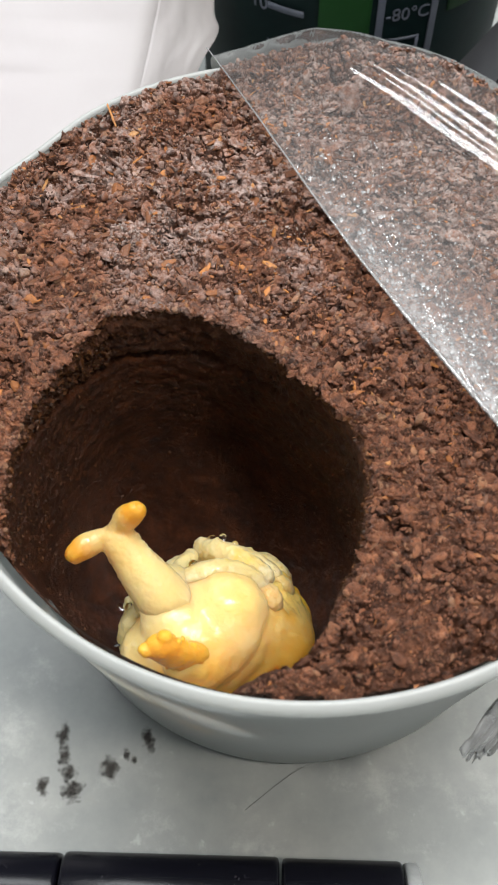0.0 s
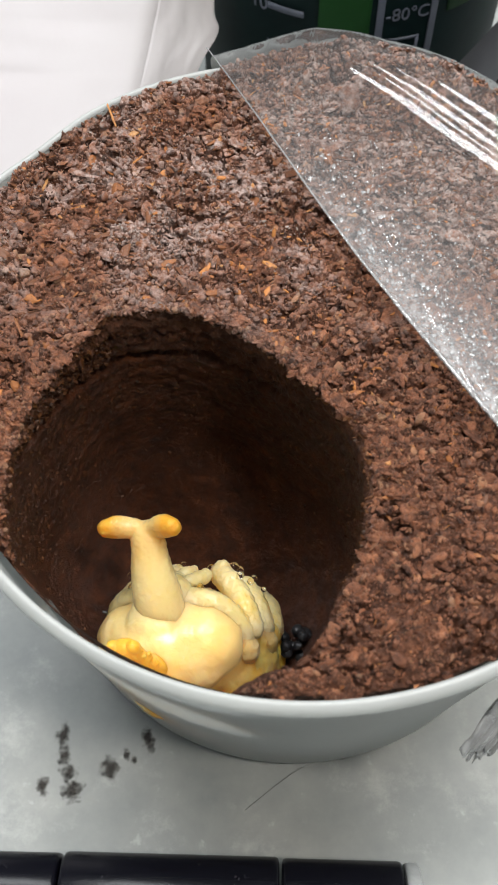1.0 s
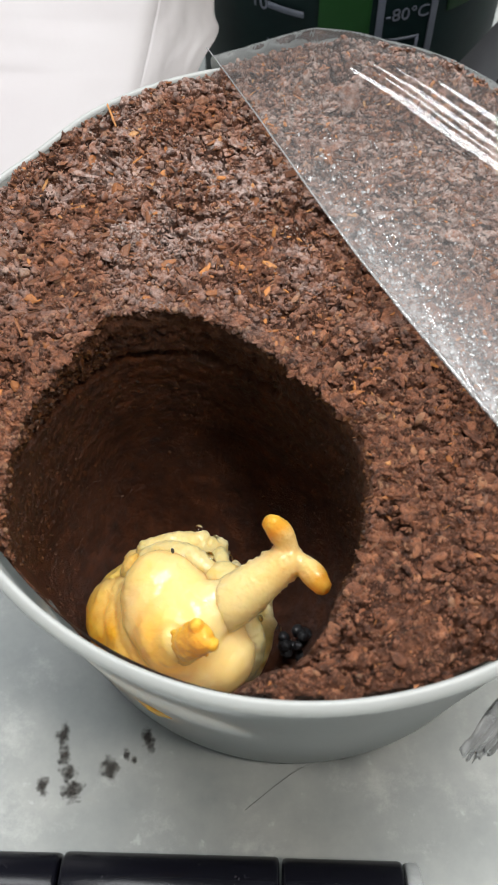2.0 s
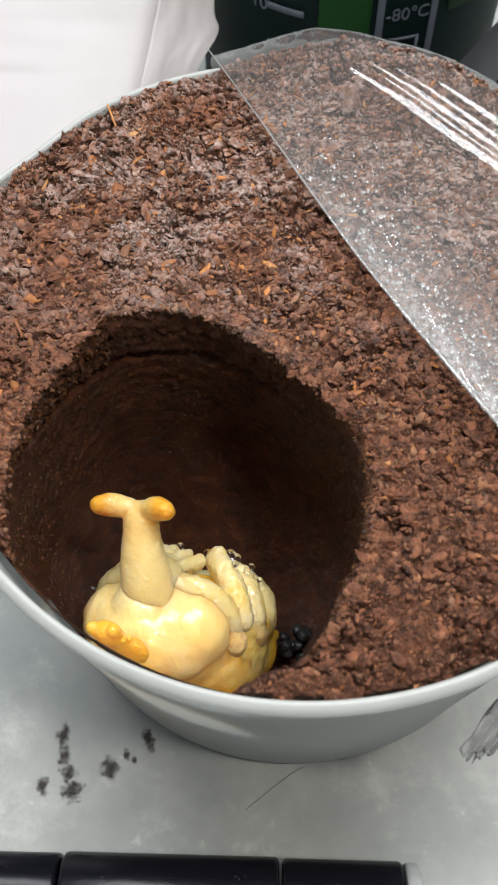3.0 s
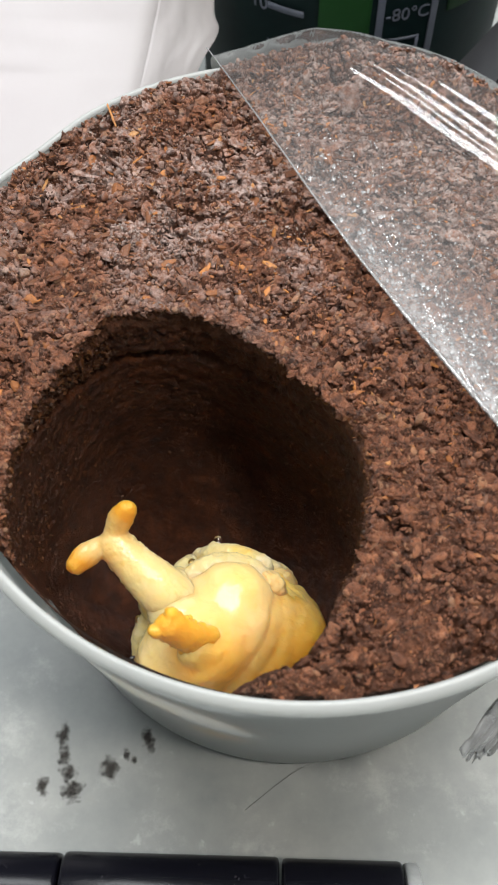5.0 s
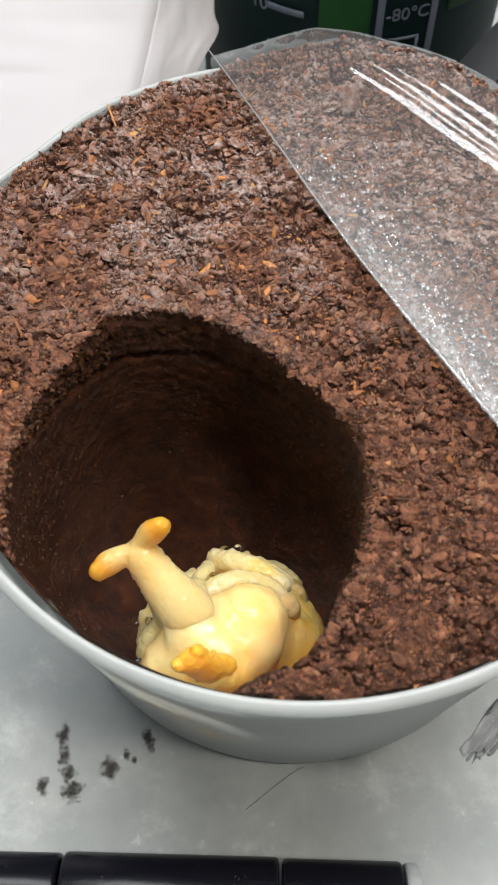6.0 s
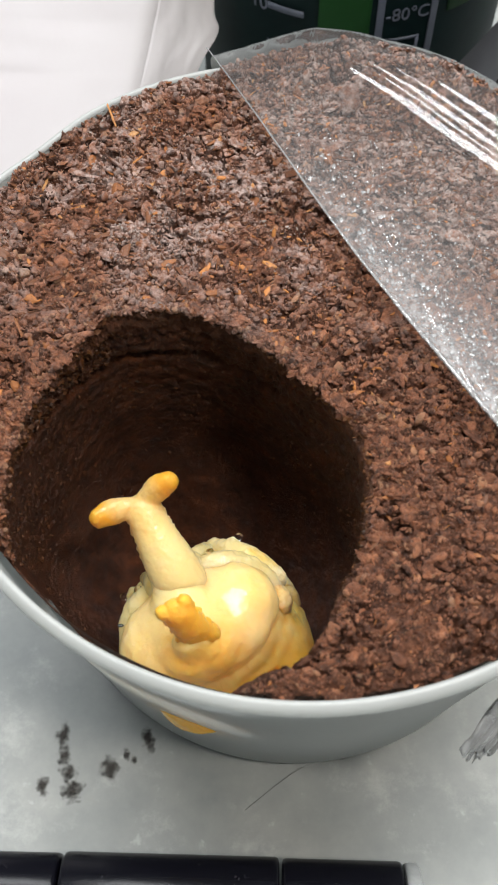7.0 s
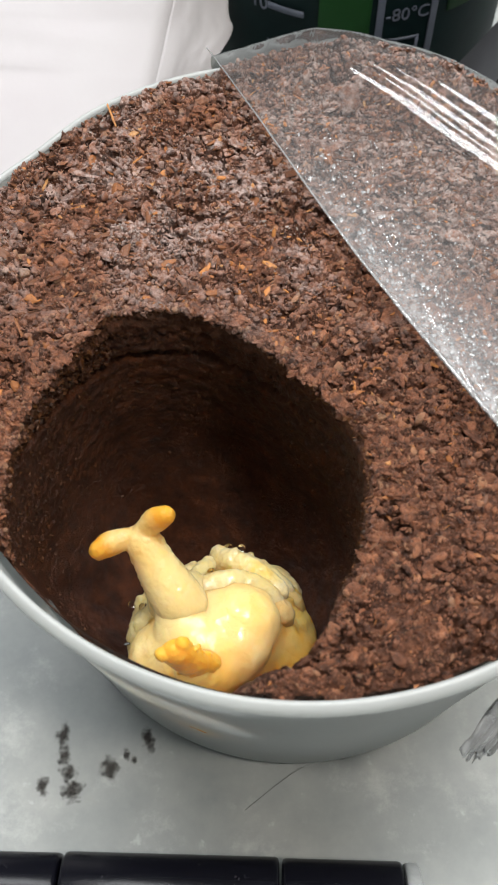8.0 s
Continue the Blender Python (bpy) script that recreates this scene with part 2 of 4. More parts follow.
M_SOIL, M_CELL, M_CRUMB, M_FLAKE = soil_material(), cell_material(), crumb_material(), flake_material()
M_GRAIN = grain_material()
M_FRASS, M_MOULD, M_CUP = frass_material(), mould_material(), cup_material("milky_white_plastic", 0.55, 0.95)
M_RIM = cup_material("milky_rim_plastic", 0.45, 0.9)
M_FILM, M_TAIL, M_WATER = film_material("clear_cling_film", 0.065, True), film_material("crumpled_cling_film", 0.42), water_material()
M_DROP = drop_material()
M_EDGE = film_material("rolled_cling_film", 0.32)
M_TABLE, M_BLACK, M_PAPER = steel_material(), scuffed_black(), paper_material()
M_WALL = plain("white_wall_paint", (0.60, 0.61, 0.61), (0.68, 0.69, 0.69), 6, 0.7)
M_FLOOR = plain("grey_floor", (0.22, 0.22, 0.22), (0.30, 0.30, 0.29), 8, 0.6)
M_GREYCAP = plain("grey_plastic", (0.30, 0.31, 0.31), (0.42, 0.43, 0.43), 300, 0.35)
M_JUG = plain("dark_green_plastic", (0.002, 0.010, 0.011), (0.005, 0.019, 0.019), 60, 0.6, Specular_IOR_Level=0.15)
M_LEAF = plain("green_print", (0.008, 0.05, 0.010), (0.013, 0.075, 0.016), 60, 0.6, Specular_IOR_Level=0.2)
M_PRINT = plain("white_print", (0.09, 0.105, 0.15), (0.15, 0.165, 0.21), 200, 0.5)
M_GREYBOX = plain("grey_card", (0.055, 0.055, 0.06), (0.09, 0.09, 0.095), 18, 0.6)
M_HAIR = plain("dark_hair", (0.02, 0.018, 0.015), (0.03, 0.027, 0.022), 500, 0.5)
M_DIRT = smear_material()

# ---------------- builders ----------------


def link(name, bm, material, parent=None, label="", smooth=True):
    me = bpy.data.meshes.new(name)
    bm.to_mesh(me)
    bm.free()
    me.materials.append(material)
    if smooth:
        me.polygons.foreach_set("use_smooth", [True] * len(me.polygons))
    ob = new(name, me)
    if parent:
        ob.parent = parent
    if label:
        ob["label"] = label
    return ob


def part(name, bm, material, parent, label="", smooth=True):
    return link(name, bm, material, parent, label, smooth)


def from_arrays(name, verts, faces, material, parent=None, smooth=True):
    me = bpy.data.meshes.new(name)
    me.from_pydata([tuple(v) for v in verts], [], [tuple(int(i) for i in f) for f in faces])
    me.materials.append(material)
    me.polygons.foreach_set("use_smooth", [smooth] * len(me.polygons))
    ob = new(name, me)
    if parent:
        ob.parent = parent
    return ob


def ellipsoid(bm, centre, radii, turn=(0, 0, 0), seg=24, ring=16):
    m = Matrix.Translation(Vector(centre) * MM) @ Euler([radians(a) for a in turn]).to_matrix().to_4x4() @ Matrix.Diagonal((*[r * MM for r in radii], 1))
    bmesh.ops.create_uvsphere(bm, u_segments=seg, v_segments=ring, radius=1.0, matrix=m)


def spline(points, n):
    """Catmull-Rom through rows of numbers."""
    p = np.array(points, float)
    p = np.vstack([2 * p[0] - p[1], p, 2 * p[-1] - p[-2]])
    out = []
    for s in np.linspace(0, len(p) - 3 - 1e-6, n):
        i, u = int(s), s - int(s)
        a, b, c, d = p[i:i + 4]
        out.append(0.5 * (2 * b + (c - a) * u + (2 * a - 5 * b + 4 * c - d) * u * u + (3 * b - a - 3 * c + d) * u ** 3))
    return np.array(out)


def tube(bm, rows, n=20, seg=16, flat=1.0, cap=True):
    """A round limb through rows (x, y, z, radius) in mm, with domed ends."""
    q = spline(rows, n)
    if cap:
        head = [(*(q[0, :3] - (q[1, :3] - q[0, :3]) / (np.linalg.norm(q[1, :3] - q[0, :3]) + 1e-9) * q[0, 3] * k), q[0, 3] * math.sqrt(max(0.0, 1 - k * k))) for k in (0.98, 0.85, 0.55)]
        tail = [(*(q[-1, :3] + (q[-1, :3] - q[-2, :3]) / (np.linalg.norm(q[-1, :3] - q[-2, :3]) + 1e-9) * q[-1, 3] * k), q[-1, 3] * math.sqrt(max(0.0, 1 - k * k))) for k in (0.55, 0.85, 0.98)]
        q = np.vstack([head, q, tail])
    rings, ref = [], Vector((0.13, 0.31, 0.94))
    for i in range(len(q)):
        d = Vector(q[min(i + 1, len(q) - 1), :3] - q[max(i - 1, 0), :3]).normalized()
        if abs(d.dot(ref)) > 0.98:
            ref = Vector((0.9, 0.3, 0.1))
        u = (ref - d * ref.dot(d)).normalized()
        ref = u
        v = d.cross(u)
        ring = []
        for k in range(seg):
            a = 2 * math.pi * k / seg
            ring.append(bm.verts.new((Vector(q[i, :3]) + (u * math.cos(a) + v * math.sin(a) * flat) * float(q[i, 3])) * MM))
        rings.append(ring)
    for r0, r1 in zip(rings, rings[1:]):
        for k in range(seg):
            bm.faces.new((r0[k], r0[(k + 1) % seg], r1[(k + 1) % seg], r1[k]))
    bm.faces.new(list(reversed(rings[0])))
    bm.faces.new(rings[-1])


def lathe(bm, profile, seg=160, centre=(0, 0), closed=False):
    """Turn a profile of (radius, z) in mm about an upright axis."""
    rings = []
    for r, z in profile:
        rings.append([bm.verts.new(((centre[0] + r * math.cos(2 * math.pi * k / seg)) * MM, (centre[1] + r * math.sin(2 * math.pi * k / seg)) * MM, z * MM)) for k in range(seg)])
    pairs = list(zip(rings, rings[1:])) + ([(rings[-1], rings[0])] if closed else [])
    for a, b in pairs:
        for k in range(seg):
            bm.faces.new((a[k], a[(k + 1) % seg], b[(k + 1) % seg], b[k]))
    return rings


def box(bm, lo, hi, bevel=0.0):
    c = [(a + b) / 2 * MM for a, b in zip(lo, hi)]
    s = [(b - a) * MM for a, b in zip(lo, hi)]
    made = bmesh.ops.create_cube(bm, size=1.0, matrix=Matrix.Translation(c) @ Matrix.Diagonal((*s, 1)))
    if bevel:
        edges = {e for v in made["verts"] for e in v.link_edges}
        bmesh.ops.bevel(bm, geom=list(edges), offset=bevel * MM, segments=2, affect="EDGES")


def fuse(ob, voxel, smooth=6, rough=0.0, size=0.003):
    """Melt the overlapping lumps of a part into one skin."""
    m = ob.modifiers.new("melt", "REMESH")
    m.mode, m.voxel_size, m.use_smooth_shade = "VOXEL", voxel * MM, True
    s = ob.modifiers.new("soften", "SMOOTH")
    s.factor, s.iterations = 0.5, smooth
    if rough:
        tex = bpy.data.textures.get("skin_lumps_%g" % size) or bpy.data.textures.new("skin_lumps_%g" % size, "CLOUDS")
        tex.noise_scale, tex.noise_depth = size, 2
        d = ob.modifiers.new("lumps", "DISPLACE")
        d.texture, d.strength, d.mid_level = tex, rough * MM, 0.5


def fbm(x, y, z, octaves=4, h=0.9):
    return noise.fractal((x, y, z), h, 2.1, octaves)


# ---------------- room ----------------
def room():
    bm = bmesh.new()
    box(bm, (-1500, -1500, -800), (1500, 1500, -750))
    tagged(link("floor", bm, M_FLOOR, smooth=False), "grey floor under the table", "floor", kind="structure")
    bm = bmesh.new()
    box(bm, (-1500, -1500, 1600), (1500, 1500, 1650))
    tagged(link("ceiling", bm, M_WALL, smooth=False), "white painted ceiling", "ceiling", kind="structure")
    for name, lo, hi in (("wall_north", (-1550, 1500, -750), (1550, 1550, 1600)), ("wall_south", (-1550, -1550, -750), (1550, -1500, 1600)),
                         ("wall_east", (1500, -1500, -750), (1550, 1500, 1600)), ("wall_west", (-1550, -1500, -750), (-1500, 1500, 1600))):
        bm = bmesh.new()
        box(bm, lo, hi)
        tagged(link(name, bm, M_WALL, smooth=False), "white painted room wall", "wall", kind="structure")
    bm = bmesh.new()
    box(bm, (-500, -320, -30), (500, 480, 0), 2.0)
    top = tagged(link("table", bm, M_TABLE, smooth=False), "pale grey worktop with specks and soil smears", "table")
    for x in (-470, 470):
        for y in (-290, 450):
            bm = bmesh.new()
            box(bm, (x - 20, y - 20, -750), (x + 20, y + 20, -30), 2.0)
            part("leg", bm, M_GREYCAP, top, smooth=False)


# ---------------- cup ----------------
def cup():
    bm = bmesh.new()
    base, bottom, t = BASE_R, 0.4, 0.9
    profile = [(0.5, bottom + 2.2), (base - 4, bottom + 2.2), (base - 2.2, bottom + 2.8), (base - t, bottom + 5)]
    for k in range(1, 25):
        u = k / 24
        profile.append((base - t + (CUP_R - 0.3 - base) * u ** 1.1, bottom + 5 + (RIM - 7 - bottom) * u))
    profile += [(CUP_R - 1.1, RIM - 1.5), (CUP_R - 0.8, RIM - 1.1), (CUP_R - 0.4, RIM - 1.5), (CUP_R - 0.3, RIM - 2.8)]
    for k in range(23, -1, -1):
        u = k / 24
        profile.append((base + (CUP_R - 0.3 - base) * u ** 1.1, bottom + 4.5 + (RIM - 8 - bottom) * u))
    profile += [(base - 1.2, bottom + 1), (base - 3, bottom), (base - 4, bottom + 0.8), (0.5, bottom + 0.8)]
    lathe(bm, profile, 200)
    root = new("plastic_cup")
    tagged(root, "milky white plastic cup filled with soil on the worktop", "cup")
    part("body", press(bm), M_CUP, root)
    bm = bmesh.new()
    lathe(bm, [(CUP_R - 1.3, RIM - 0.7), (CUP_R - 1.1, RIM - 0.2), (CUP_R - 0.8, RIM), (CUP_R - 0.4, RIM - 0.12), (CUP_R + 0.2, RIM - 0.7), (CUP_R + 0.55, RIM - 1.4), (CUP_R + 0.55, RIM - 2.2), (CUP_R + 0.2, RIM - 2.6),
               (CUP_R - 0.1, RIM - 2.4), (CUP_R - 0.6, RIM - 1.6), (CUP_R - 1.0, RIM - 1.2)], 200, closed=True)
    bmesh.ops.recalc_face_normals(bm, faces=bm.faces)
    part("rim", press(bm), M_RIM, root, "rolled white rim")
    return root


def press(bm):
    """The thin wall is pressed in and bulges a little."""
    for v in bm.verts:
        a = math.atan2(v.co.y, v.co.x)
        up = max(0.0, v.co.z / (RIM * MM)) ** 2
        d = math.degrees(a) % 360
        w = math.exp(-((d - 146) / 9.0) ** 2) * -1.1 + math.exp(-((d - 158) / 9.0) ** 2) * 1.1 + 0.35 * math.sin(3 * a + 1)
        r = math.hypot(v.co.x, v.co.y)
        if r > 1e-4:
            k = 1 + w * up * MM / r
            v.co.x *= k
            v.co.y *= k
    return bm


# ---------------- soil with the open cell ----------------
def hole_radius(a):
    cx, cy, rx, ry = HOLE
    r = 1 / math.sqrt((math.cos(a) / rx) ** 2 + (math.sin(a) / ry) ** 2)
    d = math.degrees(a) % 360
    r += -4.3 * math.exp(-((d - 63) / 30) ** 2) + 2.4 * math.exp(-((d - 118) / 15) ** 2) + 2.0 * math.exp(-((d - 309) / 15) ** 2)
    worn = 0.35 if d > 280 or d < 30 else 1.0
    return r + 0.6 * fbm(math.cos(a) * 2.2, math.sin(a) * 2.2, 3.0) + 0.35 * worn * fbm(math.cos(a) * 14, math.sin(a) * 14, 8.0)


def wall_reach(a, inner):
    """From the cell's middle to the cup's wall along the direction a."""
    cx, cy = HOLE[:2]
    c, s = math.cos(a), math.sin(a)
    b = cx * c + cy * s
    return -b + math.sqrt(b * b - (cx * cx + cy * cy - inner * inner))


def mound(x, y):
    """The heap towards the back of the cup."""
    return 5.2 * math.exp(-((x - 9) / (26 if x < 9 else 32)) ** 2 - ((y - 60) / (32.0 if y < 60 else 14.0)) ** 2)


def bare_fall(gap):
    """How far the soil falls away where the cell lies against the plastic."""
    u = min(1.0, max(0.0, (gap - 0.6) / 4.6))
    return 10.0 * (1 - u * u * (3 - 2 * u))


def back_rise(x, y):
    """Soil banked up against the back of the cup."""
    r = math.hypot(x, y)
    return 1.9 * min(1.0, max(0.0, (r - 53.0) / 6.0)) * min(1.0, max(0.0, (y - 5.0) / 20.0)) * min(1.0, max(0.0, (x + 16.0) / 14.0))


def soil_height(x, y):
    """Height over the table of the soil's top, mm."""
    r = math.hypot(x, y)
    shore = min(1.0, max(0.0, (r - 47.0) / 12.0)) ** 2 * min(1.0, max(0.0, (y + 25.0) / 25.0))
    z = RIM - 2.2 + 1.5 * shore + mound(x, y) + 0.8 * fbm(x / 22, y / 22, 0.3, 3)
    z -= 1.5 * max(0.0, (-y - 36) / 22)
    z += back_rise(x, y)
    z += 1.25 * fbm(x / 6, y / 6, 4.1, 4) + 0.42 * fbm(x / 1.3, y / 1.3, 9.0, 4)
    z -= 2.4 * max(0.0, 0.16 - abs(fbm(x / 8, y / 5, 14.0, 4))) / 0.16 * max(0.0, min(1.0, 0.5 + 2.0 * fbm(x / 14, y / 14, 40.0, 2)))
    cells = noise.voronoi((x / 3.4 + 0.3 * fbm(x / 2, y / 2, 5.0, 2), y / 3.4, 1.5))[0]
    z += 1.6 * min(0.5, cells[1] - cells[0]) - 0.5
    z += 0.5 * min(0.0, fbm(x / 9, y / 9, 30.0, 3) + 0.1) * 2.0
    return z


def crack_line(a):
    """How far below the mouth the crack runs round the cell."""
    u = min(1.0, max(0.0, (math.degrees(a) - 125) / 65))
    return 11.0 + 2.4 * fbm(math.cos(a) * 2.4, math.sin(a) * 2.4, 6.5, 5) + 0.7 * fbm(math.cos(a) * 14, math.sin(a) * 14, 3.5, 3) - 8.0 * u * u * (3 - 2 * u)


def soil():
    cx, cy = HOLE[:2]
    inner = CUP_R - 1.5
    na, nu, nv = 1050, 150, 150
    verts, mats = [], []
    angle = [2 * math.pi * k / na for k in range(na)]
    reach = [wall_reach(a, inner) for a in angle]
    edge = [min(hole_radius(a), w - 0.25) for a, w in zip(angle, reach)]
    soft = [min(sum(edge[(k + m) % na] for m in range(-50, 51)) / 101, reach[k] - 0.25) for k in range(na)]
    for j in range(nu):
        u = max(0.0, (j - 1) / (nu - 2)) ** 1.25
        for k, a in enumerate(angle):
            r = reach[k] + (edge[k] - reach[k]) * (u if j else 0.0)
            x, y = cx + r * math.cos(a), cy + r * math.sin(a)
            z = soil_height(x, y)
            near = max(0.0, 1 - abs(r - edge[k]) / 2.5)
            z -= 0.9 * near * near
            z -= bare_fall(reach[k] - edge[k])
            if j == 0:
                z = RIM - 9.0
            most = CUP_R - 2.3 - (CUP_R - BASE_R) * max(0.0, (RIM - z) / RIM)
            out = math.hypot(x, y)
            if z < RIM - 4 and out > most:
                x, y = x * most / out, y * most / out
            verts.append((x, y, z))
    depth = 68.0
    touch = [False] * (nu * na)
    for j in range(1, nv + 1):
        v = j / nv
        for k, a in enumerate(angle):
            x0, y0 = cx + edge[k] * math.cos(a), cy + edge[k] * math.sin(a)
            top = soil_height(x0, y0) - 0.9 - bare_fall(reach[k] - edge[k])
            d = depth * v
            even = min(1.0, d / 16.0)
            z = top + (RIM - 3.2 - top) * even - d
            belly = math.sin(min(1.0, v * 1.02) * math.pi * 0.5)
            keep = math.sqrt(max(0.0, 1 - max(0.0, (v - 0.55) / 0.45) ** 2))
            grow = 1.0 + 0.05 * math.sin(v * math.pi)
            calm = min(1.0, d / 7.0)
            r = (edge[k] + (soft[k] - edge[k]) * calm) * grow
            # a ragged crack runs round the far side below the mouth
            far = max(0.0, math.sin((math.degrees(a) - 50) / 145 * math.pi)) ** 0.5 * (0.5 + 0.9 * abs(fbm(math.cos(a) * 3, math.sin(a) * 3, 12.0, 3))) if 50 < math.degrees(a) < 195 else 0.0
            line = crack_line(a)
            r += far * 4.6 * math.exp(-((d - line) / 0.75) ** 2)
            r -= far * 0.4 * math.exp(-((d - line - 1.6) / 0.8) ** 2)
            line2 = line - 6.2 - 1.5 * fbm(math.cos(a) * 4, math.sin(a) * 4, 2.5, 4)
            r += far * 1.6 * math.exp(-((d - line2) / 0.4) ** 2)
            lump = (2.4 if a > 2.1 else 1.2) if d < line + 0.5 and far > 0 else 0.7 * (1 - min(1.0, max(0.0, (v - 0.45) / 0.25)))
            p = (x0 / 3.0, y0 / 3.0, z / 3.0)
            r += lump * 0.55 * noise.fractal((p[0] * 1.4, p[1] * 1.4, p[2] * 1.4), 0.8, 2.1, 2 if v > 0.2 else 4) + 0.5 * noise.fractal((x0 / 14, y0 / 14, z / 14), 0.9, 2.1, 2) + 0.16 * noise.fractal((x0 / 1.1, y0 / 1.1, z / 1.1), 0.8, 2.1, 1) * (v < 0.45)
            floor_wall = CUP_R - 2.4 - (CUP_R - BASE_R) * max(0.0, (RIM - z) / RIM)
            touch.append(r > wall_reach(a, floor_wall) + 2.6 and d < 34)
            r = min(r, wall_reach(a, floor_wall) - 0.2)
            r *= keep if v < 1 else 0.02
            x, y = cx + r * math.cos(a), cy + r * math.sin(a)
            if v > 0.5:
                z += 0.9 * min(1.0, (v - 0.5) / 0.2) * fbm(x / 4, y / 4, z / 4, 2)
            verts.append((x, y, z))
    rows = nu + nv
    v = np.array(verts) * MM
    idx = np.arange(rows * na).reshape(rows, na)
    a0, a1 = idx[:-1], np.roll(idx, -1, axis=1)[:-1]
    b0, b1 = idx[1:], np.roll(idx, -1, axis=1)[1:]
    faces = np.stack([a0, a1, b1, b0], -1).reshape(-1, 4)
    # where the cell lies bare against the plastic there is no soil
    bare = np.array(touch)[faces].all(axis=1)
    faces = faces[~bare]
    ob = from_arrays("soil", v, faces, M_SOIL)
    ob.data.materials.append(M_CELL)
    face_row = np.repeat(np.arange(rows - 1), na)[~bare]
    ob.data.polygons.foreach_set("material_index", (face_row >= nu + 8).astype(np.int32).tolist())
    return tagged(ob, "dark moist leaf soil with an opened pupal cell in it", "soil", kind="stuff")




def ico_arrays(level=1):
    bm = bmesh.new()
    bmesh.ops.create_icosphere(bm, subdivisions=level, radius=1.0)
    v = np.array([x.co[:] for x in bm.verts])
    f = np.array([[q.index for q in p.verts] for p in bm.faces])
    bm.free()
    return v, f


def random_turns(rng, n):
    q = rng.normal(size=(n, 4))
    q /= np.linalg.norm(q, axis=1)[:, None]
    w, x, y, z = q.T
    return np.stack([1 - 2 * (y * y + z * z), 2 * (x * y - z * w), 2 * (x * z + y * w), 2 * (x * y + z * w), 1 - 2 * (x * x + z * z), 2 * (y * z - x * w),
                     2 * (x * z - y * w), 2 * (y * z + x * w), 1 - 2 * (x * x + y * y)], -1).reshape(n, 3, 3)


def scatter_places(rng, n, edge_only=False, most=CUP_R - 1.3):
    out = []
    cx, cy = HOLE[:2]
    while len(out) < n:
        a, r = rng.uniform(0, 2 * math.pi), most * math.sqrt(rng.uniform())
        x, y = r * math.cos(a), r * math.sin(a)
        b = math.atan2(y - cy, x - cx)
        d = math.hypot(x - cx, y - cy)
        e = hole_radius(b)
        gap = wall_reach(b, CUP_R - 1.5) - e
        if gap < 1.2:
            continue
        turn = math.degrees(b) % 360
        if d < e + (0.9 if turn > 280 or turn < 30 else -0.2) or (edge_only and d > e + 3.0):
            continue
        out.append((x, y, soil_height(x, y) - bare_fall(gap)))
    return np.array(out)


def scatter(name, rng, places, sizes, squash, material, label, category, lift=0.15, flat=False, level=1, smooth=False):
    """Many small lumps or flakes, each with its own shape, laid on the soil."""
    v, f = ico_arrays(level)
    inside = CUP_R - 2.0 - (CUP_R - BASE_R) * (RIM - places[:, 2]) / RIM
    keep = (np.hypot(places[:, 0], places[:, 1]) < inside - 0.6) | (places[:, 2] > RIM - 4.0)
    places, sizes = places[keep], sizes[keep]
    n = len(places)
    jag = rng.uniform(0.45, 1.4, size=(n, len(v), 1))
    if level > 1:       # lumpy at two scales
        wave = rng.normal(size=(n, 6, 3)) * 2.2
        jag = 0.8 + 0.36 * jag + 0.10 * np.sin(np.einsum("nwk,vk->nvw", wave, v) + rng.uniform(0, 6, size=(n, 1, 6))).sum(-1)[:, :, None] - 0.16
    shape = np.stack([rng.uniform(lo, hi, n) for lo, hi in squash], -1)[:, None, :]
    sizes = sizes * np.clip(0.68 + (places[:, 1] + 52) / 55, 0.68, 1.0)
    p = v[None] * jag * shape * sizes[:, None, None]
    if flat:
        yaw = rng.uniform(0, 2 * math.pi, n)
        tip = rng.normal(0, 0.45, n)
        tip2 = rng.normal(0, 0.35, n)
        turn = np.array([(Euler((t1, t2, y)).to_matrix()) for t1, t2, y in zip(tip, tip2, yaw)])
    else:
        turn = random_turns(rng, n)
    p = np.einsum("nij,nkj->nki", turn, p) + places[:, None, :]
    p[:, :, 2] += (sizes * lift)[:, None]
    faces = (f[None] + (np.arange(n) * len(v))[:, None, None]).reshape(-1, 3)
    ob = from_arrays(name, p.reshape(-1, 3) * MM, faces, material, smooth=smooth)
    return tagged(ob, label, category, kind="stuff")


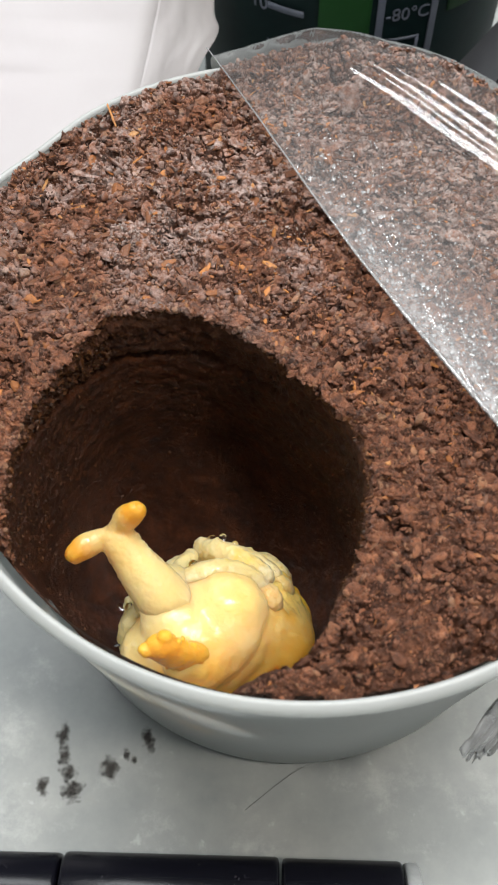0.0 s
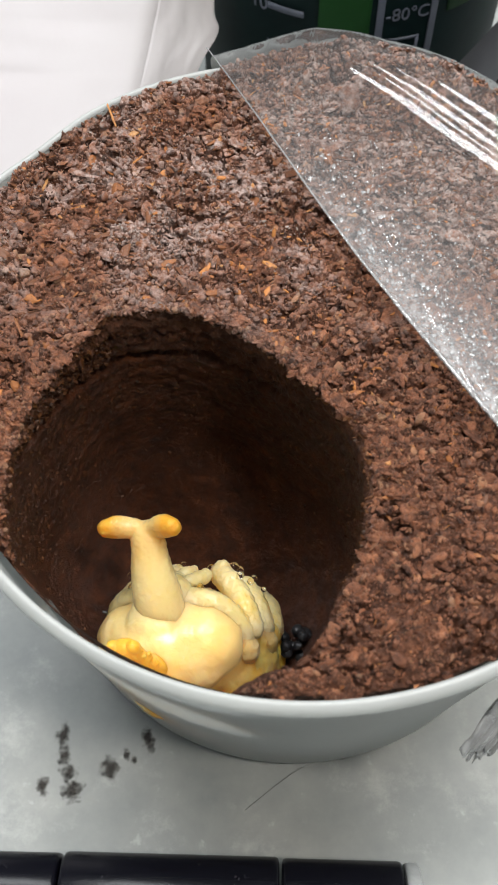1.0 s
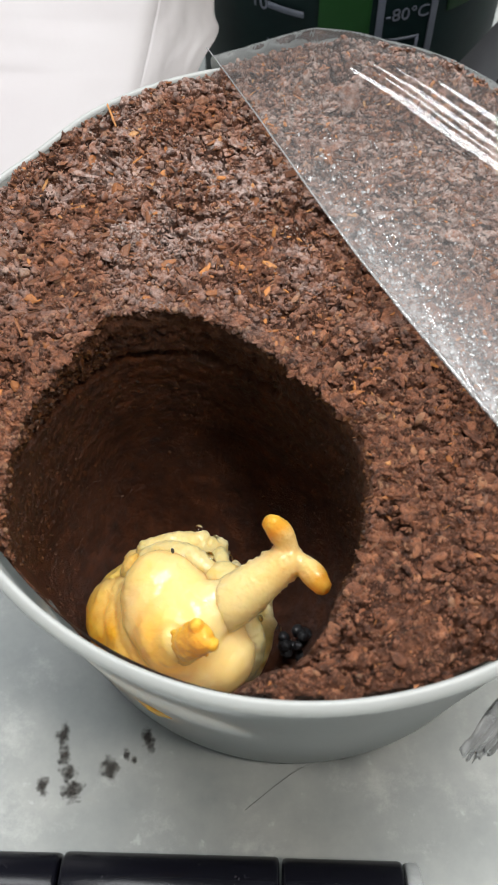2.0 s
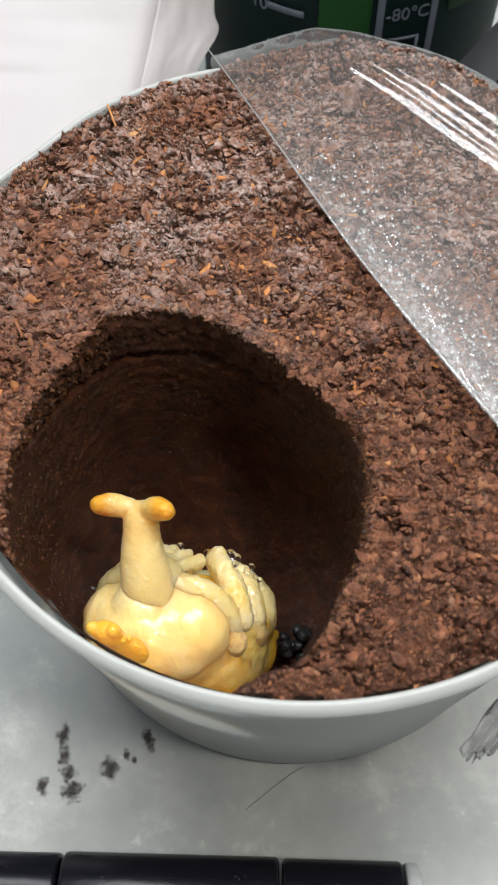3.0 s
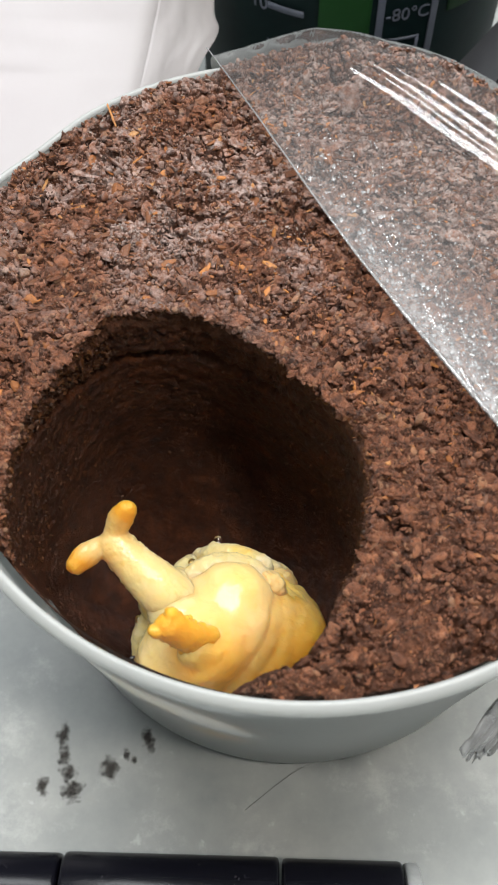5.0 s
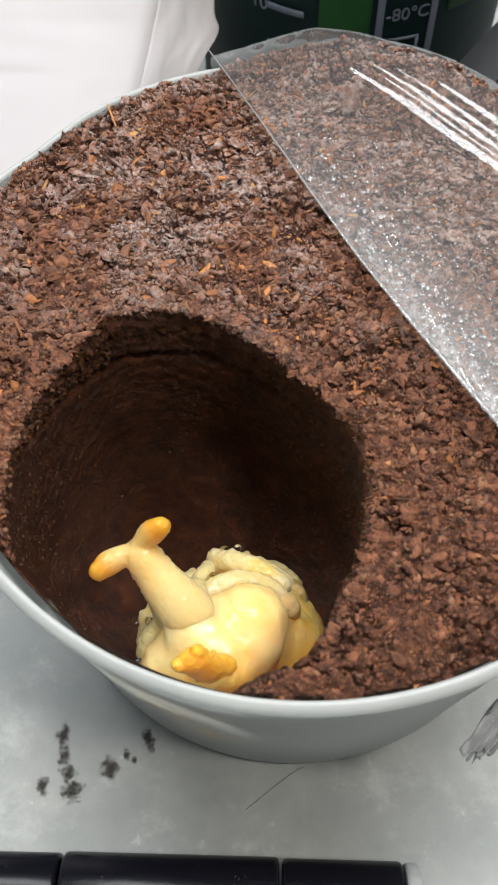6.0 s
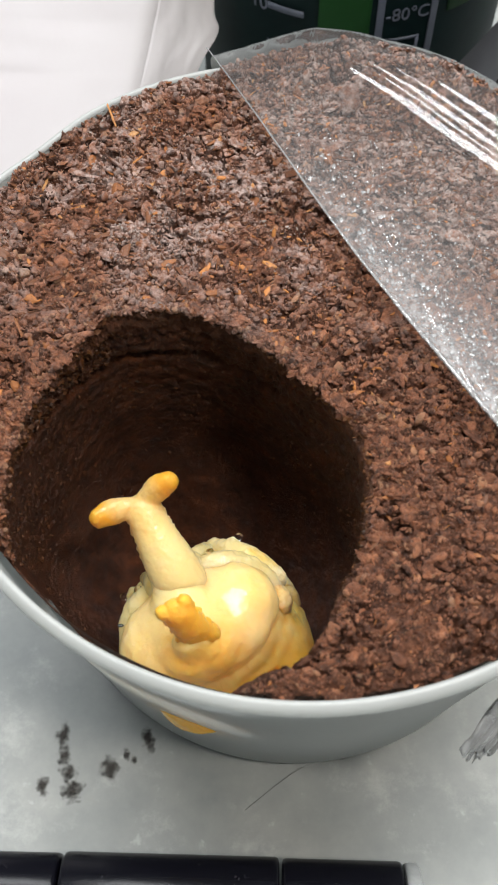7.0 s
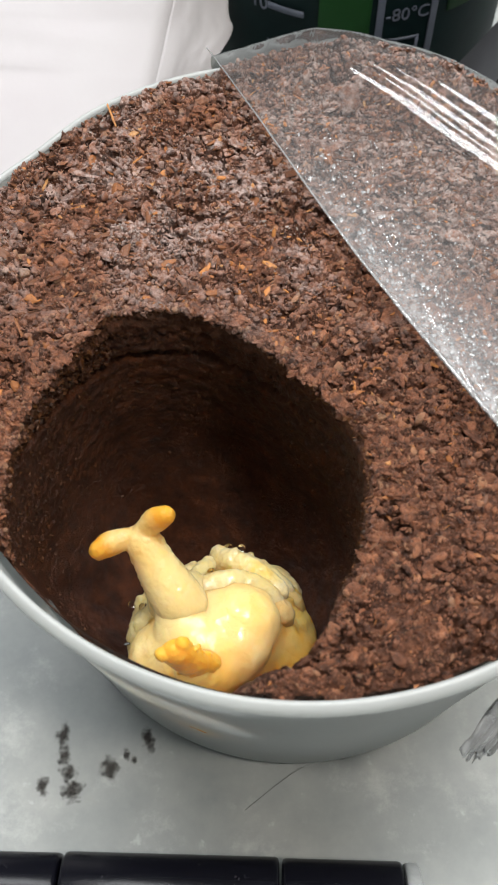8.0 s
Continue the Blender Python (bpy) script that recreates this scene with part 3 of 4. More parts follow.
def soil_litter():
    rng = np.random.default_rng(7)
    n = 56000
    scatter("soil_crumbs", rng, scatter_places(rng, n), rng.gamma(1.6, 0.125, n) + 0.08, ((0.6, 1.7), (0.5, 1.1), (0.3, 0.8)), M_CRUMB, "dark brown crumbs of moist soil lying loose", "soil crumbs", 0.1, smooth=True)
    n = 5000
    scatter("leaf_crumbs", rng, scatter_places(rng, n), rng.gamma(2.2, 0.10, n) + 0.14, ((0.8, 1.6), (0.5, 1.1), (0.25, 0.6)), M_CRUMB, "flat dark scraps of rotted leaf in the soil", "soil crumbs", 0.15)
    n = 1400
    scatter("soil_clods", rng, scatter_places(rng, n), rng.gamma(3.0, 0.14, n) + 0.3, ((0.8, 1.3), (0.7, 1.1), (0.5, 0.9)), M_CRUMB, "rough lumps of dark moist soil packed together", "soil clods", -0.5, False, 3, True)
    n = 2600
    scatter("leaf_scraps", rng, scatter_places(rng, n, most=CUP_R - 4.0), rng.gamma(2.2, 0.17, n) + 0.28, ((0.8, 1.7), (0.45, 1.0), (0.16, 0.4)), M_CRUMB, "broad dark scraps of rotted leaf and bark in the soil", "leaf litter", 0.1, True, 2, False)
    n = 900
    places = scatter_places(rng, n, most=CUP_R - 4.0)
    places = places[rng.uniform(size=n) < np.clip(0.35 + (places[:, 1] + 30) / 80, 0.2, 1.0)]
    n = len(places)
    scatter("wood_chips", rng, places, rng.gamma(2.2, 0.13, n) + 0.26, ((1.0, 2.3), (0.35, 0.8), (0.14, 0.4)), M_FLAKE, "large orange brown chips of rotten wood on the soil", "wood chips", 0.25, True, 2, False)
    n = 7000
    places = scatter_places(rng, n)
    keep = rng.uniform(size=n) < np.clip(0.25 + (places[:, 1] + 30) / 80, 0.14, 1.0)
    places = places[keep]
    n = len(places)
    scatter("wood_flakes", rng, places, rng.gamma(2.0, 0.095, n) + 0.11, ((0.9, 2.2), (0.4, 1.0), (0.16, 0.45)), M_FLAKE, "orange brown flakes of rotten wood on the soil", "wood flakes", 0.3, True)
    n = 420
    scatter("plant_fibres", rng, scatter_places(rng, n), rng.gamma(2.0, 0.12, n) + 0.15, ((1.4, 2.6), (0.14, 0.3), (0.12, 0.25)), M_FLAKE, "thin brown splinters of plant fibre in the soil", "plant fibre", 0.5, True)
    n = 5200
    places = scatter_places(rng, n * 5)
    keep = np.array([fbm(x / 9, y / 9, 21.0, 3) + (0.22 if y > 8 else -2.0) > 0.42 for x, y, z in places])
    places = places[keep][:n]
    scatter("mould_tufts", rng, places, rng.gamma(2.0, 0.035, len(places)) + 0.05, ((0.8, 1.6), (0.4, 1.0), (0.2, 0.5)), M_MOULD, "small whitish tufts of mould on the soil", "mould", 1.2, True)
    n = 4200
    scatter("cell_mouth_crumbs", rng, scatter_places(rng, n, True), rng.gamma(2.0, 0.13, n) + 0.1, ((0.7, 1.4), (0.6, 1.1), (0.4, 1.0)), M_CRUMB, "loose dark crumbs along the cell mouth", "soil crumbs", -0.4, smooth=True)


def cell_grains(ground):
    """Fine grains stuck to the wall of the cell."""
    rng = np.random.default_rng(17)
    v = np.array([p.co[:] for p in ground.data.vertices]) / MM
    wall = v[1050 * 158:1050 * 262]
    places = wall[rng.integers(0, len(wall), 9000)]
    scatter("cell_wall_grains", rng, places, rng.gamma(1.8, 0.055, len(places)) + 0.05, ((0.7, 1.5), (0.6, 1.1), (0.5, 1.0)), M_GRAIN, "fine dark grains stuck to the cell wall", "soil grains", 0.0)
    lip = v[1050 * 148:1050 * 177].reshape(29, 1050, 3)
    rows, cols = rng.integers(0, 29, 9000), rng.integers(0, 1050, 9000)
    turn = np.degrees(2 * math.pi * cols / 1050)
    line = np.array([crack_line(2 * math.pi * k / 1050) for k in range(1050)])[cols] / 68 * 150
    reach = np.where((turn > 122) & (turn < 205), np.maximum(2.0, line - 1.5), np.where((turn > 205) & (turn < 330), -9.0, 1.0)) + 2
    places = lip[rows, cols][rows < reach]
    scatter("cell_lip_crumbs", rng, places, rng.gamma(2.0, 0.10, len(places)) + 0.09, ((0.7, 1.4), (0.6, 1.1), (0.5, 1.0)), M_GRAIN, "rough dark crumbs in the lip of the cell", "soil crumbs", 0.0)


def frass():
    rng = random.Random(3)
    for k in range(12):
        bm = bmesh.new()
        bmesh.ops.create_icosphere(bm, subdivisions=3, radius=1.0)
        w = rng.uniform(0.8, 1.3)
        for v in bm.verts:
            v.co *= w * MM * (1 + 0.18 * fbm(v.co.x * 2 + k, v.co.y * 2, v.co.z * 2))
            v.co.x *= 1.25
        ob = link("frass_pellet", bm, M_FRASS)
        ob.matrix_world = pose((2.4 + rng.uniform(-2.6, 2.6)) * MM, (-34 + rng.uniform(-2.6, 2.6)) * MM, (25.0 + rng.uniform(-2, 2)) * MM, rng.uniform(0, 90), rng.uniform(0, 90), rng.uniform(0, 180))
        tagged(ob, "small black frass pellet in the cell", "frass", "frass pellets in the cell")


# ---------------- film ----------------
# folds in the film: direction, offset across it, start along it, width and height
FOLDS = ((-37.0, 44.6, -30.0, 1.5, 0.50), (-37.0, 46.9, -31.0, 0.7, 0.24), (-36.5, 48.3, -30.0, 1.1, 0.37), (-36.0, 50.6, -28.0, 0.9, 0.30), (-36.0, 53.2, -17.0, 1.4, 0.46),
         (-50.0, 56.2, -26.0, 0.6, 0.2), (-52.0, 54.4, -26.0, 0.6, 0.2), (-50.0, 57.6, -26.0, 0.5, 0.18), (-64.0, 18.2, -38.0, 0.5, 0.16), (-64.0, 19.6, -37.0, 0.4, 0.14))


def film_height(x, y):
    """Taut film over the rim: folds run out from the pulled-up corner."""
    r = math.hypot(x + 2.4, y - 60.5)
    z = RIM + 1.3 + 0.95 * mound(x, y) + 1.9 * max(0.0, 1 - r / 13.0)
    for turn, across, along, wide, high in FOLDS:
        c, n = math.cos(radians(turn)), math.sin(radians(turn))
        u, v = x * c + y * n, -x * n + y * c
        v += 0.35 * fbm(u / 24, across, 3.0, 1)
        grow = min(1.0, max(0.0, (u - along) / 16.0))
        f = (v - across) / (wide * (0.35 + 0.65 * grow))
        z += high * (0.35 + 0.65 * grow) * min(1.0, max(0.0, (u - along) / 5.0)) * (f if 0 < f < 1 else max(0.0, (1.4 - f) / 0.4) if f >= 1 else 0.0)
    return z + 0.14 * fbm(x / 9, y / 9, 2.2, 2)


def film():
    e0, e1 = np.array((-21.5, 58.5)), np.array((30.5, -18.5))
    d = (e1 - e0) / np.linalg.norm(e1 - e0)
    nrm = np.array((-d[1], d[0]))
    if nrm[0] < 0:
        nrm = -nrm
    ns, nw = 520, 320
    bm = bmesh.new()
    grid = {}
    for i in range(ns):
        s = -14 + 145.0 * i / (ns - 1)
        for j in range(nw):
            w = 78.0 * j / (nw - 1)
            bow = -1.6 * math.sin(math.pi * min(1, max(0, s / 95))) + 0.25 * fbm(s / 6, 1.0, 5.0, 3)
            x, y = e0 + d * s + nrm * (w + bow)
            r = math.hypot(x, y)
            if r > 64.6:
                continue
            over = max(0.0, r - CUP_R - 0.2)
            q = min(1.0, (CUP_R + 1.2) / r) if over > 0 else 1.0
            z = film_height(x, y) - over * 4.5 * (1 + 0.1 * math.sin(math.atan2(y, x) * 40))
            if over > 0:
                x, y = x * q + 0.25 * math.cos(z * 3) , y * q
                bulge = 0.15 * math.sin(math.atan2(y, x) * 70)
                x += bulge * x / r
                y += bulge * y / r
            z = max(z, soil_height(x, y) + 0.2) if r < CUP_R - 14 else z
            grid[i, j] = bm.verts.new((x * MM, y * MM, z * MM))
    for i in range(ns - 1):
        for j in range(nw - 1):
            quad = [grid.get(k) for k in ((i, j), (i + 1, j), (i + 1, j + 1), (i, j + 1))]
            if all(quad):
                bm.faces.new(quad)
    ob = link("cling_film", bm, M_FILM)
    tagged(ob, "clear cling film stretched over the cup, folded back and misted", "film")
    # rolled thick edge
    bm = bmesh.new()
    rows = []
    for k in range(40):
        s = 97.0 * k / 39 - 2
        bow = -1.6 * math.sin(math.pi * min(1, max(0, s / 95)))
        x, y = e0 + d * s + nrm * (bow + 0.15)
        rows.append((x, y, max(film_height(x, y), soil_height(x, y) + 0.35) + 0.1, 0.12 + 0.36 * (k / 39) ** 1.6 + 0.16 * (k / 39) * fbm(k / 1.3, 0, 0, 2)))
    tube(bm, rows, 160, 6)
    part("rolled_edge", bm, M_EDGE, ob, "rolled clear edge of the film")
    # drops on the film, thick along the edge
    rng = np.random.default_rng(11)
    v, f = ico_arrays(2)
    places, sizes = [], []
    while len(places) < 2300:
        s, w = rng.uniform(25, 98), rng.gamma(1.5, 6.5)
        if w > 40 or rng.uniform() > (s - 20) / 70:
            continue
        bow = -1.6 * math.sin(math.pi * min(1, max(0, s / 95)))
        x, y = e0 + d * s + nrm * (w + bow + 0.5)
        if math.hypot(x, y) > CUP_R - 1:
            continue
        places.append((x, y, max(film_height(x, y), soil_height(x, y) + 0.35) + 0.05))
        sizes.append(min(0.5, (rng.gamma(1.3, 0.055) + 0.05) * (1.2 if w < 9 else 0.85)))
    n = len(places)
    p = v[None] * rng.uniform(0.7, 1.5, size=(n, 1, 3)) * np.array((0.9, 1.15, 0.40)) * np.array(sizes)[:, None, None] + np.array(places)[:, None, :]
    faces = (f[None] + (np.arange(n) * len(v))[:, None, None]).reshape(-1, 3)
    dr = from_arrays("water_droplets", p.reshape(-1, 3) * MM, faces, M_DROP)
    tagged(dr, "beads of condensed water on the cling film", "water drops", kind="stuff")


def film_tail():
    """The loose crumpled end of the film that hangs out over the rim."""
    rng = random.Random(5)
    root = new("crumpled_film_end")
    tagged(root, "crumpled clear cling film end hanging over the rim", "film")
    for k in range(5):
        bm = bmesh.new()
        top = Vector((37.0 + 1.6 * k, -50.5 + 1.0 * k, RIM - 2 - 1.5 * k))
        low = Vector((28.6 + 2.0 * k, -60.5 + 0.9 * k, 66.0 - 5 * (k % 3)))
        grid = []
        for i in range(26):
            u = i / 25
            c = top.lerp(low, u)
            row = []
            for j in range(14):
                w = j / 13 - 0.5
                wide = 3.0 + 2.4 * math.sin(math.pi * min(1, u * 1.1))
                zig = 0.9 * math.sin(w * 16 + k * 2 + u * 3) + 0.7 * fbm(u * 4 + k, w * 4, 2.0, 3)
                row.append(bm.verts.new((c + Vector((w * wide, 0.5 * w * wide + zig, 0.6 * zig + w * 2)) ) * MM))
            grid.append(row)
        for i in range(25):
            for j in range(13):
                bm.faces.new((grid[i][j], grid[i][j + 1], grid[i + 1][j + 1], grid[i + 1][j]))
        ob = part("film_fold", bm, M_TAIL, root)
        ob.modifiers.new("thickness", "SOLIDIFY").thickness = 0.00004
    return root


# ---------------- pupa ----------------
def pupa():
    """A horned beetle pupa. Its own space: x to its right, y to its belly, z to its head, origin in the middle of the thorax."""
    amber = (0.88, 0.40, 0.025)
    pale = (0.83, 0.545, 0.19)
    clear = (0.86, 0.66, 0.29)
    root = new("beetle_pupa")
    tagged(root, "pale yellow horned beetle pupa standing in its cell", "pupa")

    def back_amber(t):
        x, y, z = t.xyz()
        down = t.calc("MULTIPLY", z, -1.0)
        near_horn = t.calc("SUBTRACT", 1.0, t.reach(t.node_distance((0, -0.0120, 0.0100)), 0.0030, 0.0095))
        rear = t.calc("ADD", t.calc("MULTIPLY", t.reach(down, -0.003, 0.011), 0.9), t.calc("MULTIPLY", t.reach(t.calc("MULTIPLY", y, -1.0), 0.004, 0.013), t.reach(down, -0.009, 0.002)))
        patch = t.calc("MULTIPLY", t.reach(t.noise(95, 3, 0.5), 0.50, 0.68), t.reach(down, -0.006, 0.004))
        return t.calc("ADD", t.calc("ADD", t.calc("MULTIPLY", near_horn, 0.65), t.calc("MULTIPLY", rear, 0.5)), t.calc("MULTIPLY", patch, 0.75))

    def tips(t):
        x, y, z = t.xyz()
        side = t.calc("MULTIPLY", t.reach(t.calc("ABSOLUTE", x), 0.0018, 0.0072), t.reach(z, 0.0195, 0.0225))
        return t.calc("ADD", t.calc("MULTIPLY", side, 0.95), t.calc("MULTIPLY", t.reach(z, 0.0195, 0.0245), 0.35))

    def low(t):
        x, y, z = t.xyz()
        return t.calc("ADD", 0.15, t.calc("MULTIPLY", t.reach(t.calc("MULTIPLY", z, -1.0), 0.002, 0.022), 0.6))

    def folds(t):
        return t.calc("MULTIPLY", t.reach(t.noise(150, 4, 0.6), 0.46, 0.74), 0.75)

    m_body = skin("pupa_thorax_skin", pale, amber, back_amber, thick=3.6, wrinkled=True, upper=clear)
    m_horn = skin("pupa_horn_skin", clear, (0.85, 0.36, 0.04), tips, 0.36, 2.4, glass=0.18)
    m_amber = skin("pupa_amber_skin", (0.90, 0.42, 0.05), (0.86, 0.33, 0.02), low, 0.38, 1.6, wrinkled=True)
    m_abd = skin("pupa_abdomen_skin", (0.88, 0.51, 0.085), amber, low, thick=2.0, spots=0.12, wrinkled=True)
    m_wing = skin("pupa_wing_skin", (0.87, 0.54, 0.13), (0.87, 0.385, 0.025), folds, thick=2.0, spots=0.06, wrinkled=True)
    m_knee = skin("pupa_knee_skin", (0.86, 0.55, 0.19), (0.85, 0.38, 0.03), folds, 0.36, 1.6, glass=0.22)
    m_leg = skin("pupa_leg_skin", clear, (0.90, 0.55, 0.10), folds, 0.30, 2.4, glass=0.25)

    # shield: a broad smooth cap, with the root of the head horn in front
    bm = bmesh.new()
    ellipsoid(bm, (0, -3.4, 5.0), (13.4, 9.9, 8.8), (-8, 0, 0), 48, 32)
    ellipsoid(bm, (0, -6.2, 7.4), (8.6, 7.8, 7.4), seg=36, ring=24)
    ellipsoid(bm, (0, -3.2, 0.2), (13.0, 9.9, 8.2), seg=44, ring=28)
    tube(bm, [(0, -7.0, 6.0, 5.0), (0, -10.0, 10.4, 3.6), (0, -11.2, 13.4, 2.4)], 16, 24, 1.3)
    for s in (-1, 1):
        ellipsoid(bm, (s * 7.0, -3.0, 4.8), (6.8, 7.2, 7.4), (0, s * 14, 0), 32, 20)
    tube(bm, [(0, -3.0, 8.0, 8.0), (0, -1.4, 11.4, 5.8), (0, 0.4, 13.6, 4.0), (0, 1.6, 15.2, 2.8)], 28, 32, 1.0)
    # back, flanks and breast behind the shield
    ellipsoid(bm, (0, -2.6, -4.4), (14.0, 11.2, 9.4), seg=44, ring=28)
    ellipsoid(bm, (0, -2.6, -10.0), (13.4, 10.8, 10.0), seg=40, ring=26)
    for s in (-1, 1):
        ellipsoid(bm, (s * 6.0, -2.6, -8.8), (9.0, 10.4, 9.6), (4, s * 6, s * 10), 40, 28)
    ellipsoid(bm, (0, 0.0, -1.0), (11.0, 7.0, 9.4), seg=40, ring=28)
    ellipsoid(bm, (0, 2.2, -10.0), (10.6, 7.2, 10.0), seg=40, ring=28)
    ob = part("body", bm, m_body, root, "broad glossy pale yellow thorax and back")
    fuse(ob, 0.34, 14, 0.9, 0.0042)

    bm = bmesh.new()
    tube(bm, [(0, -1.4, 11.4, 4.2), (0, 0.8, 14.6, 4.3), (0, 3.7, 18.0, 3.7), (0, 6.6, 20.6, 3.1), (0, 8.4, 22.2, 2.9)], 34, 32, 1.0)
    for s in (-1, 1):
        tube(bm, [(0, 8.4, 22.2, 2.6), (s * 2.2, 9.2, 23.6, 2.05), (s * 4.4, 9.0, 24.8, 2.25), (s * 6.0, 8.5, 25.5, 1.9)], 16, 20, 0.86)
    rng = random.Random(21)
    q = spline([(0, -1.2, 11.6, 4.6), (0, 3.7, 18.0, 3.6), (0, 8.4, 22.2, 2.9)], 22)
    for k in range(9, 21):      # the horn's rough sides
        for s in (-1, 1):
            w = rng.uniform(0.30, 0.55)
            ellipsoid(bm, (s * (q[k, 3] * 1.0 - 0.12), q[k, 1] + rng.uniform(-0.6, 0.6), q[k, 2] + rng.uniform(-0.2, 0.2)), (w, w, w * 0.8), seg=10, ring=8)
    ob = part("head_horn", bm, m_horn, root, "long pale horn with an orange forked tip")
    fuse(ob, 0.19, 4, 0.30, 0.0009)

    bm = bmesh.new()
    tube(bm, [(0, -8.6, 6.5, 3.2), (0, -10.6, 11.0, 2.5), (0, -11.6, 15.6, 2.05), (0, -11.4, 19.6, 1.95), (0, -11.2, 20.9, 1.9)], 26, 24, 1.38)
    for s in (-1, 1):
        ellipsoid(bm, (s * 1.75, -11.2, 21.6), (1.15, 1.2, 1.7), (0, s * 14, 0))
    for k in range(13):      # rough edges and shallow cross wrinkles
        for s in (-1, 1):
            w = rng.uniform(0.25, 0.5)
            ellipsoid(bm, (s * rng.uniform(2.5, 2.8), -11.4 + rng.uniform(-0.5, 0.6), 11.0 + 0.8 * k + rng.uniform(-0.3, 0.3)), (w, w * 1.3, w), seg=10, ring=8)
        if k < 8:
            ellipsoid(bm, (rng.uniform(-0.9, 0.9), -12.3 - 0.12 * k, 10.0 + 0.9 * k + rng.uniform(-0.3, 0.3)), (rng.uniform(1.2, 2.0), 0.7, 0.4), (20, rng.uniform(-14, 14), 0), 18, 8)
    ob = part("thoracic_horn", bm, m_amber, root, "short wrinkled orange horn with two points")
    fuse(ob, 0.18, 3, 0.30, 0.0012)

    # the hind body narrows and curls towards the belly
    bm = bmesh.new()
    ellipsoid(bm, (0, -0.2, -6.0), (12.6, 9.8, 10.0), seg=48, ring=32)
    for k, (z, y, r) in enumerate(((-9, 0.2, 14.0), (-13.5, 1.2, 14.2), (-18, 2.8, 13.4), (-22.5, 4.8, 10.8), (-26.5, 7.0, 8.6), (-29.8, 9.0, 5.8))):
        ellipsoid(bm, (0, y, z), (r, r * 0.84, 3.6), (14 + 6 * k, 0, 0), 40, 18)
    ob = hind = part("abdomen", bm, m_abd, root, "ringed amber abdomen")
    fuse(ob, 0.36, 4, 0.6, 0.004)

    # head bent down under the horn
    bm = bmesh.new()
    ellipsoid(bm, (0, 2.4, 11.0), (5.6, 4.2, 4.2), (30, 0, 0), 30, 20)
    ellipsoid(bm, (0, 5.2, 8.6), (3.4, 2.6, 2.8), (30, 0, 0), 24, 16)
    for s in (-1, 1):
        ellipsoid(bm, (s * 3.4, 4.2, 9.8), (1.8, 1.6, 1.9), seg=18, ring=12)
    ob = part("head", bm, m_leg, root, "small pale head under the horn")
    fuse(ob, 0.2, 4, 0.45, 0.0014)

    def lobe(name, rows, flat, m, label, knobs=(), rough=0.5):
        bm = bmesh.new()
        tube(bm, rows, 30, 18, flat)
        for p, r in knobs:
            ellipsoid(bm, p, (r, r, r), seg=18, ring=12)
        ob = part(name, bm, m, root, label)
        fuse(ob, 0.18, 4, rough * 1.2, 0.0012)
        return ob

    def beads(parent, places):
        for x, y, z, r in places:
            bm = bmesh.new()
            ellipsoid(bm, (x, y, z), (r, r, r * 0.92), seg=20, ring=14)
            part("moisture_bead", bm, M_WATER, parent, "clear bead of moisture")

    for s in (-1, 1):
        # wing case folded round the flank
        bm = bmesh.new()
        ellipsoid(bm, (s * 8.8, -0.2, -9.8), (6.0, 8.2, 10.2), (16, s * 6, s * 18), 32, 22)
        tube(bm, [(s * 11.6, 0.0, -3.0, 2.8), (s * 12.2, 3.4, -8.0, 3.0), (s * 10.8, 7.0, -13.5, 2.8), (s * 7.6, 9.2, -18.5, 1.9)], 22, 20)
        ob = part("wing_case", bm, m_wing, root, "amber folded wing case")
        fuse(ob, 0.30, 4, 1.1, 0.0030)
        # hind wing showing as a thin ridged fold below
        bm = bmesh.new()
        for k in range(3):
            tube(bm, [(s * (10.0 + 0.7 * k), -5.6 + 1.8 * k, -3.5 - k, 0.9), (s * (11.4 + 0.6 * k), -4.6 + 2.0 * k, -8.5 - k, 1.25), (s * (10.8 + 0.4 * k), -2.6 + 2.2 * k, -14.0 - k, 1.2), (s * (8.8 + 0.2 * k), 0.6 + 2.2 * k, -19.0 - k, 0.7)], 22, 12)
        ob = part("hind_wing", bm, m_abd, root, "narrow ridged amber hind wing")
        fuse(ob, 0.22, 3, 0.4, 0.002)
        # thigh along the front edge of the shield, out to the knee
        thigh = lobe("front_thigh", [(s * 4.6, 1.8, 10.2, 2.2), (s * 8.0, 1.6, 8.4, 2.7), (s * 10.6, 0.6, 5.6, 2.9), (s * 12.0, -1.2, 2.6, 2.8), (s * 12.6, -3.0, 0.2, 2.2)], 0.9, m_leg, "milky pale folded front thigh", rough=0.45)
        lobe("knee", [(s * 12.4, -2.2, 2.0, 2.2), (s * 12.9, -3.6, -0.2, 2.3), (s * 12.0, -4.4, -2.6, 1.7)], 1.0, m_knee, "rounded amber knee knob", (((s * 14.2, -3.6, 0.4), 1.0),), 0.5)
        lobe("middle_knee", [(s * 12.6, 1.0, -4.0, 2.2), (s * 13.6, 0.2, -6.4, 2.3), (s * 12.8, -0.6, -8.6, 1.6)], 1.0, m_knee, "rounded amber knee knob", (((s * 14.8, 0.6, -6.0), 0.9),), 0.5)
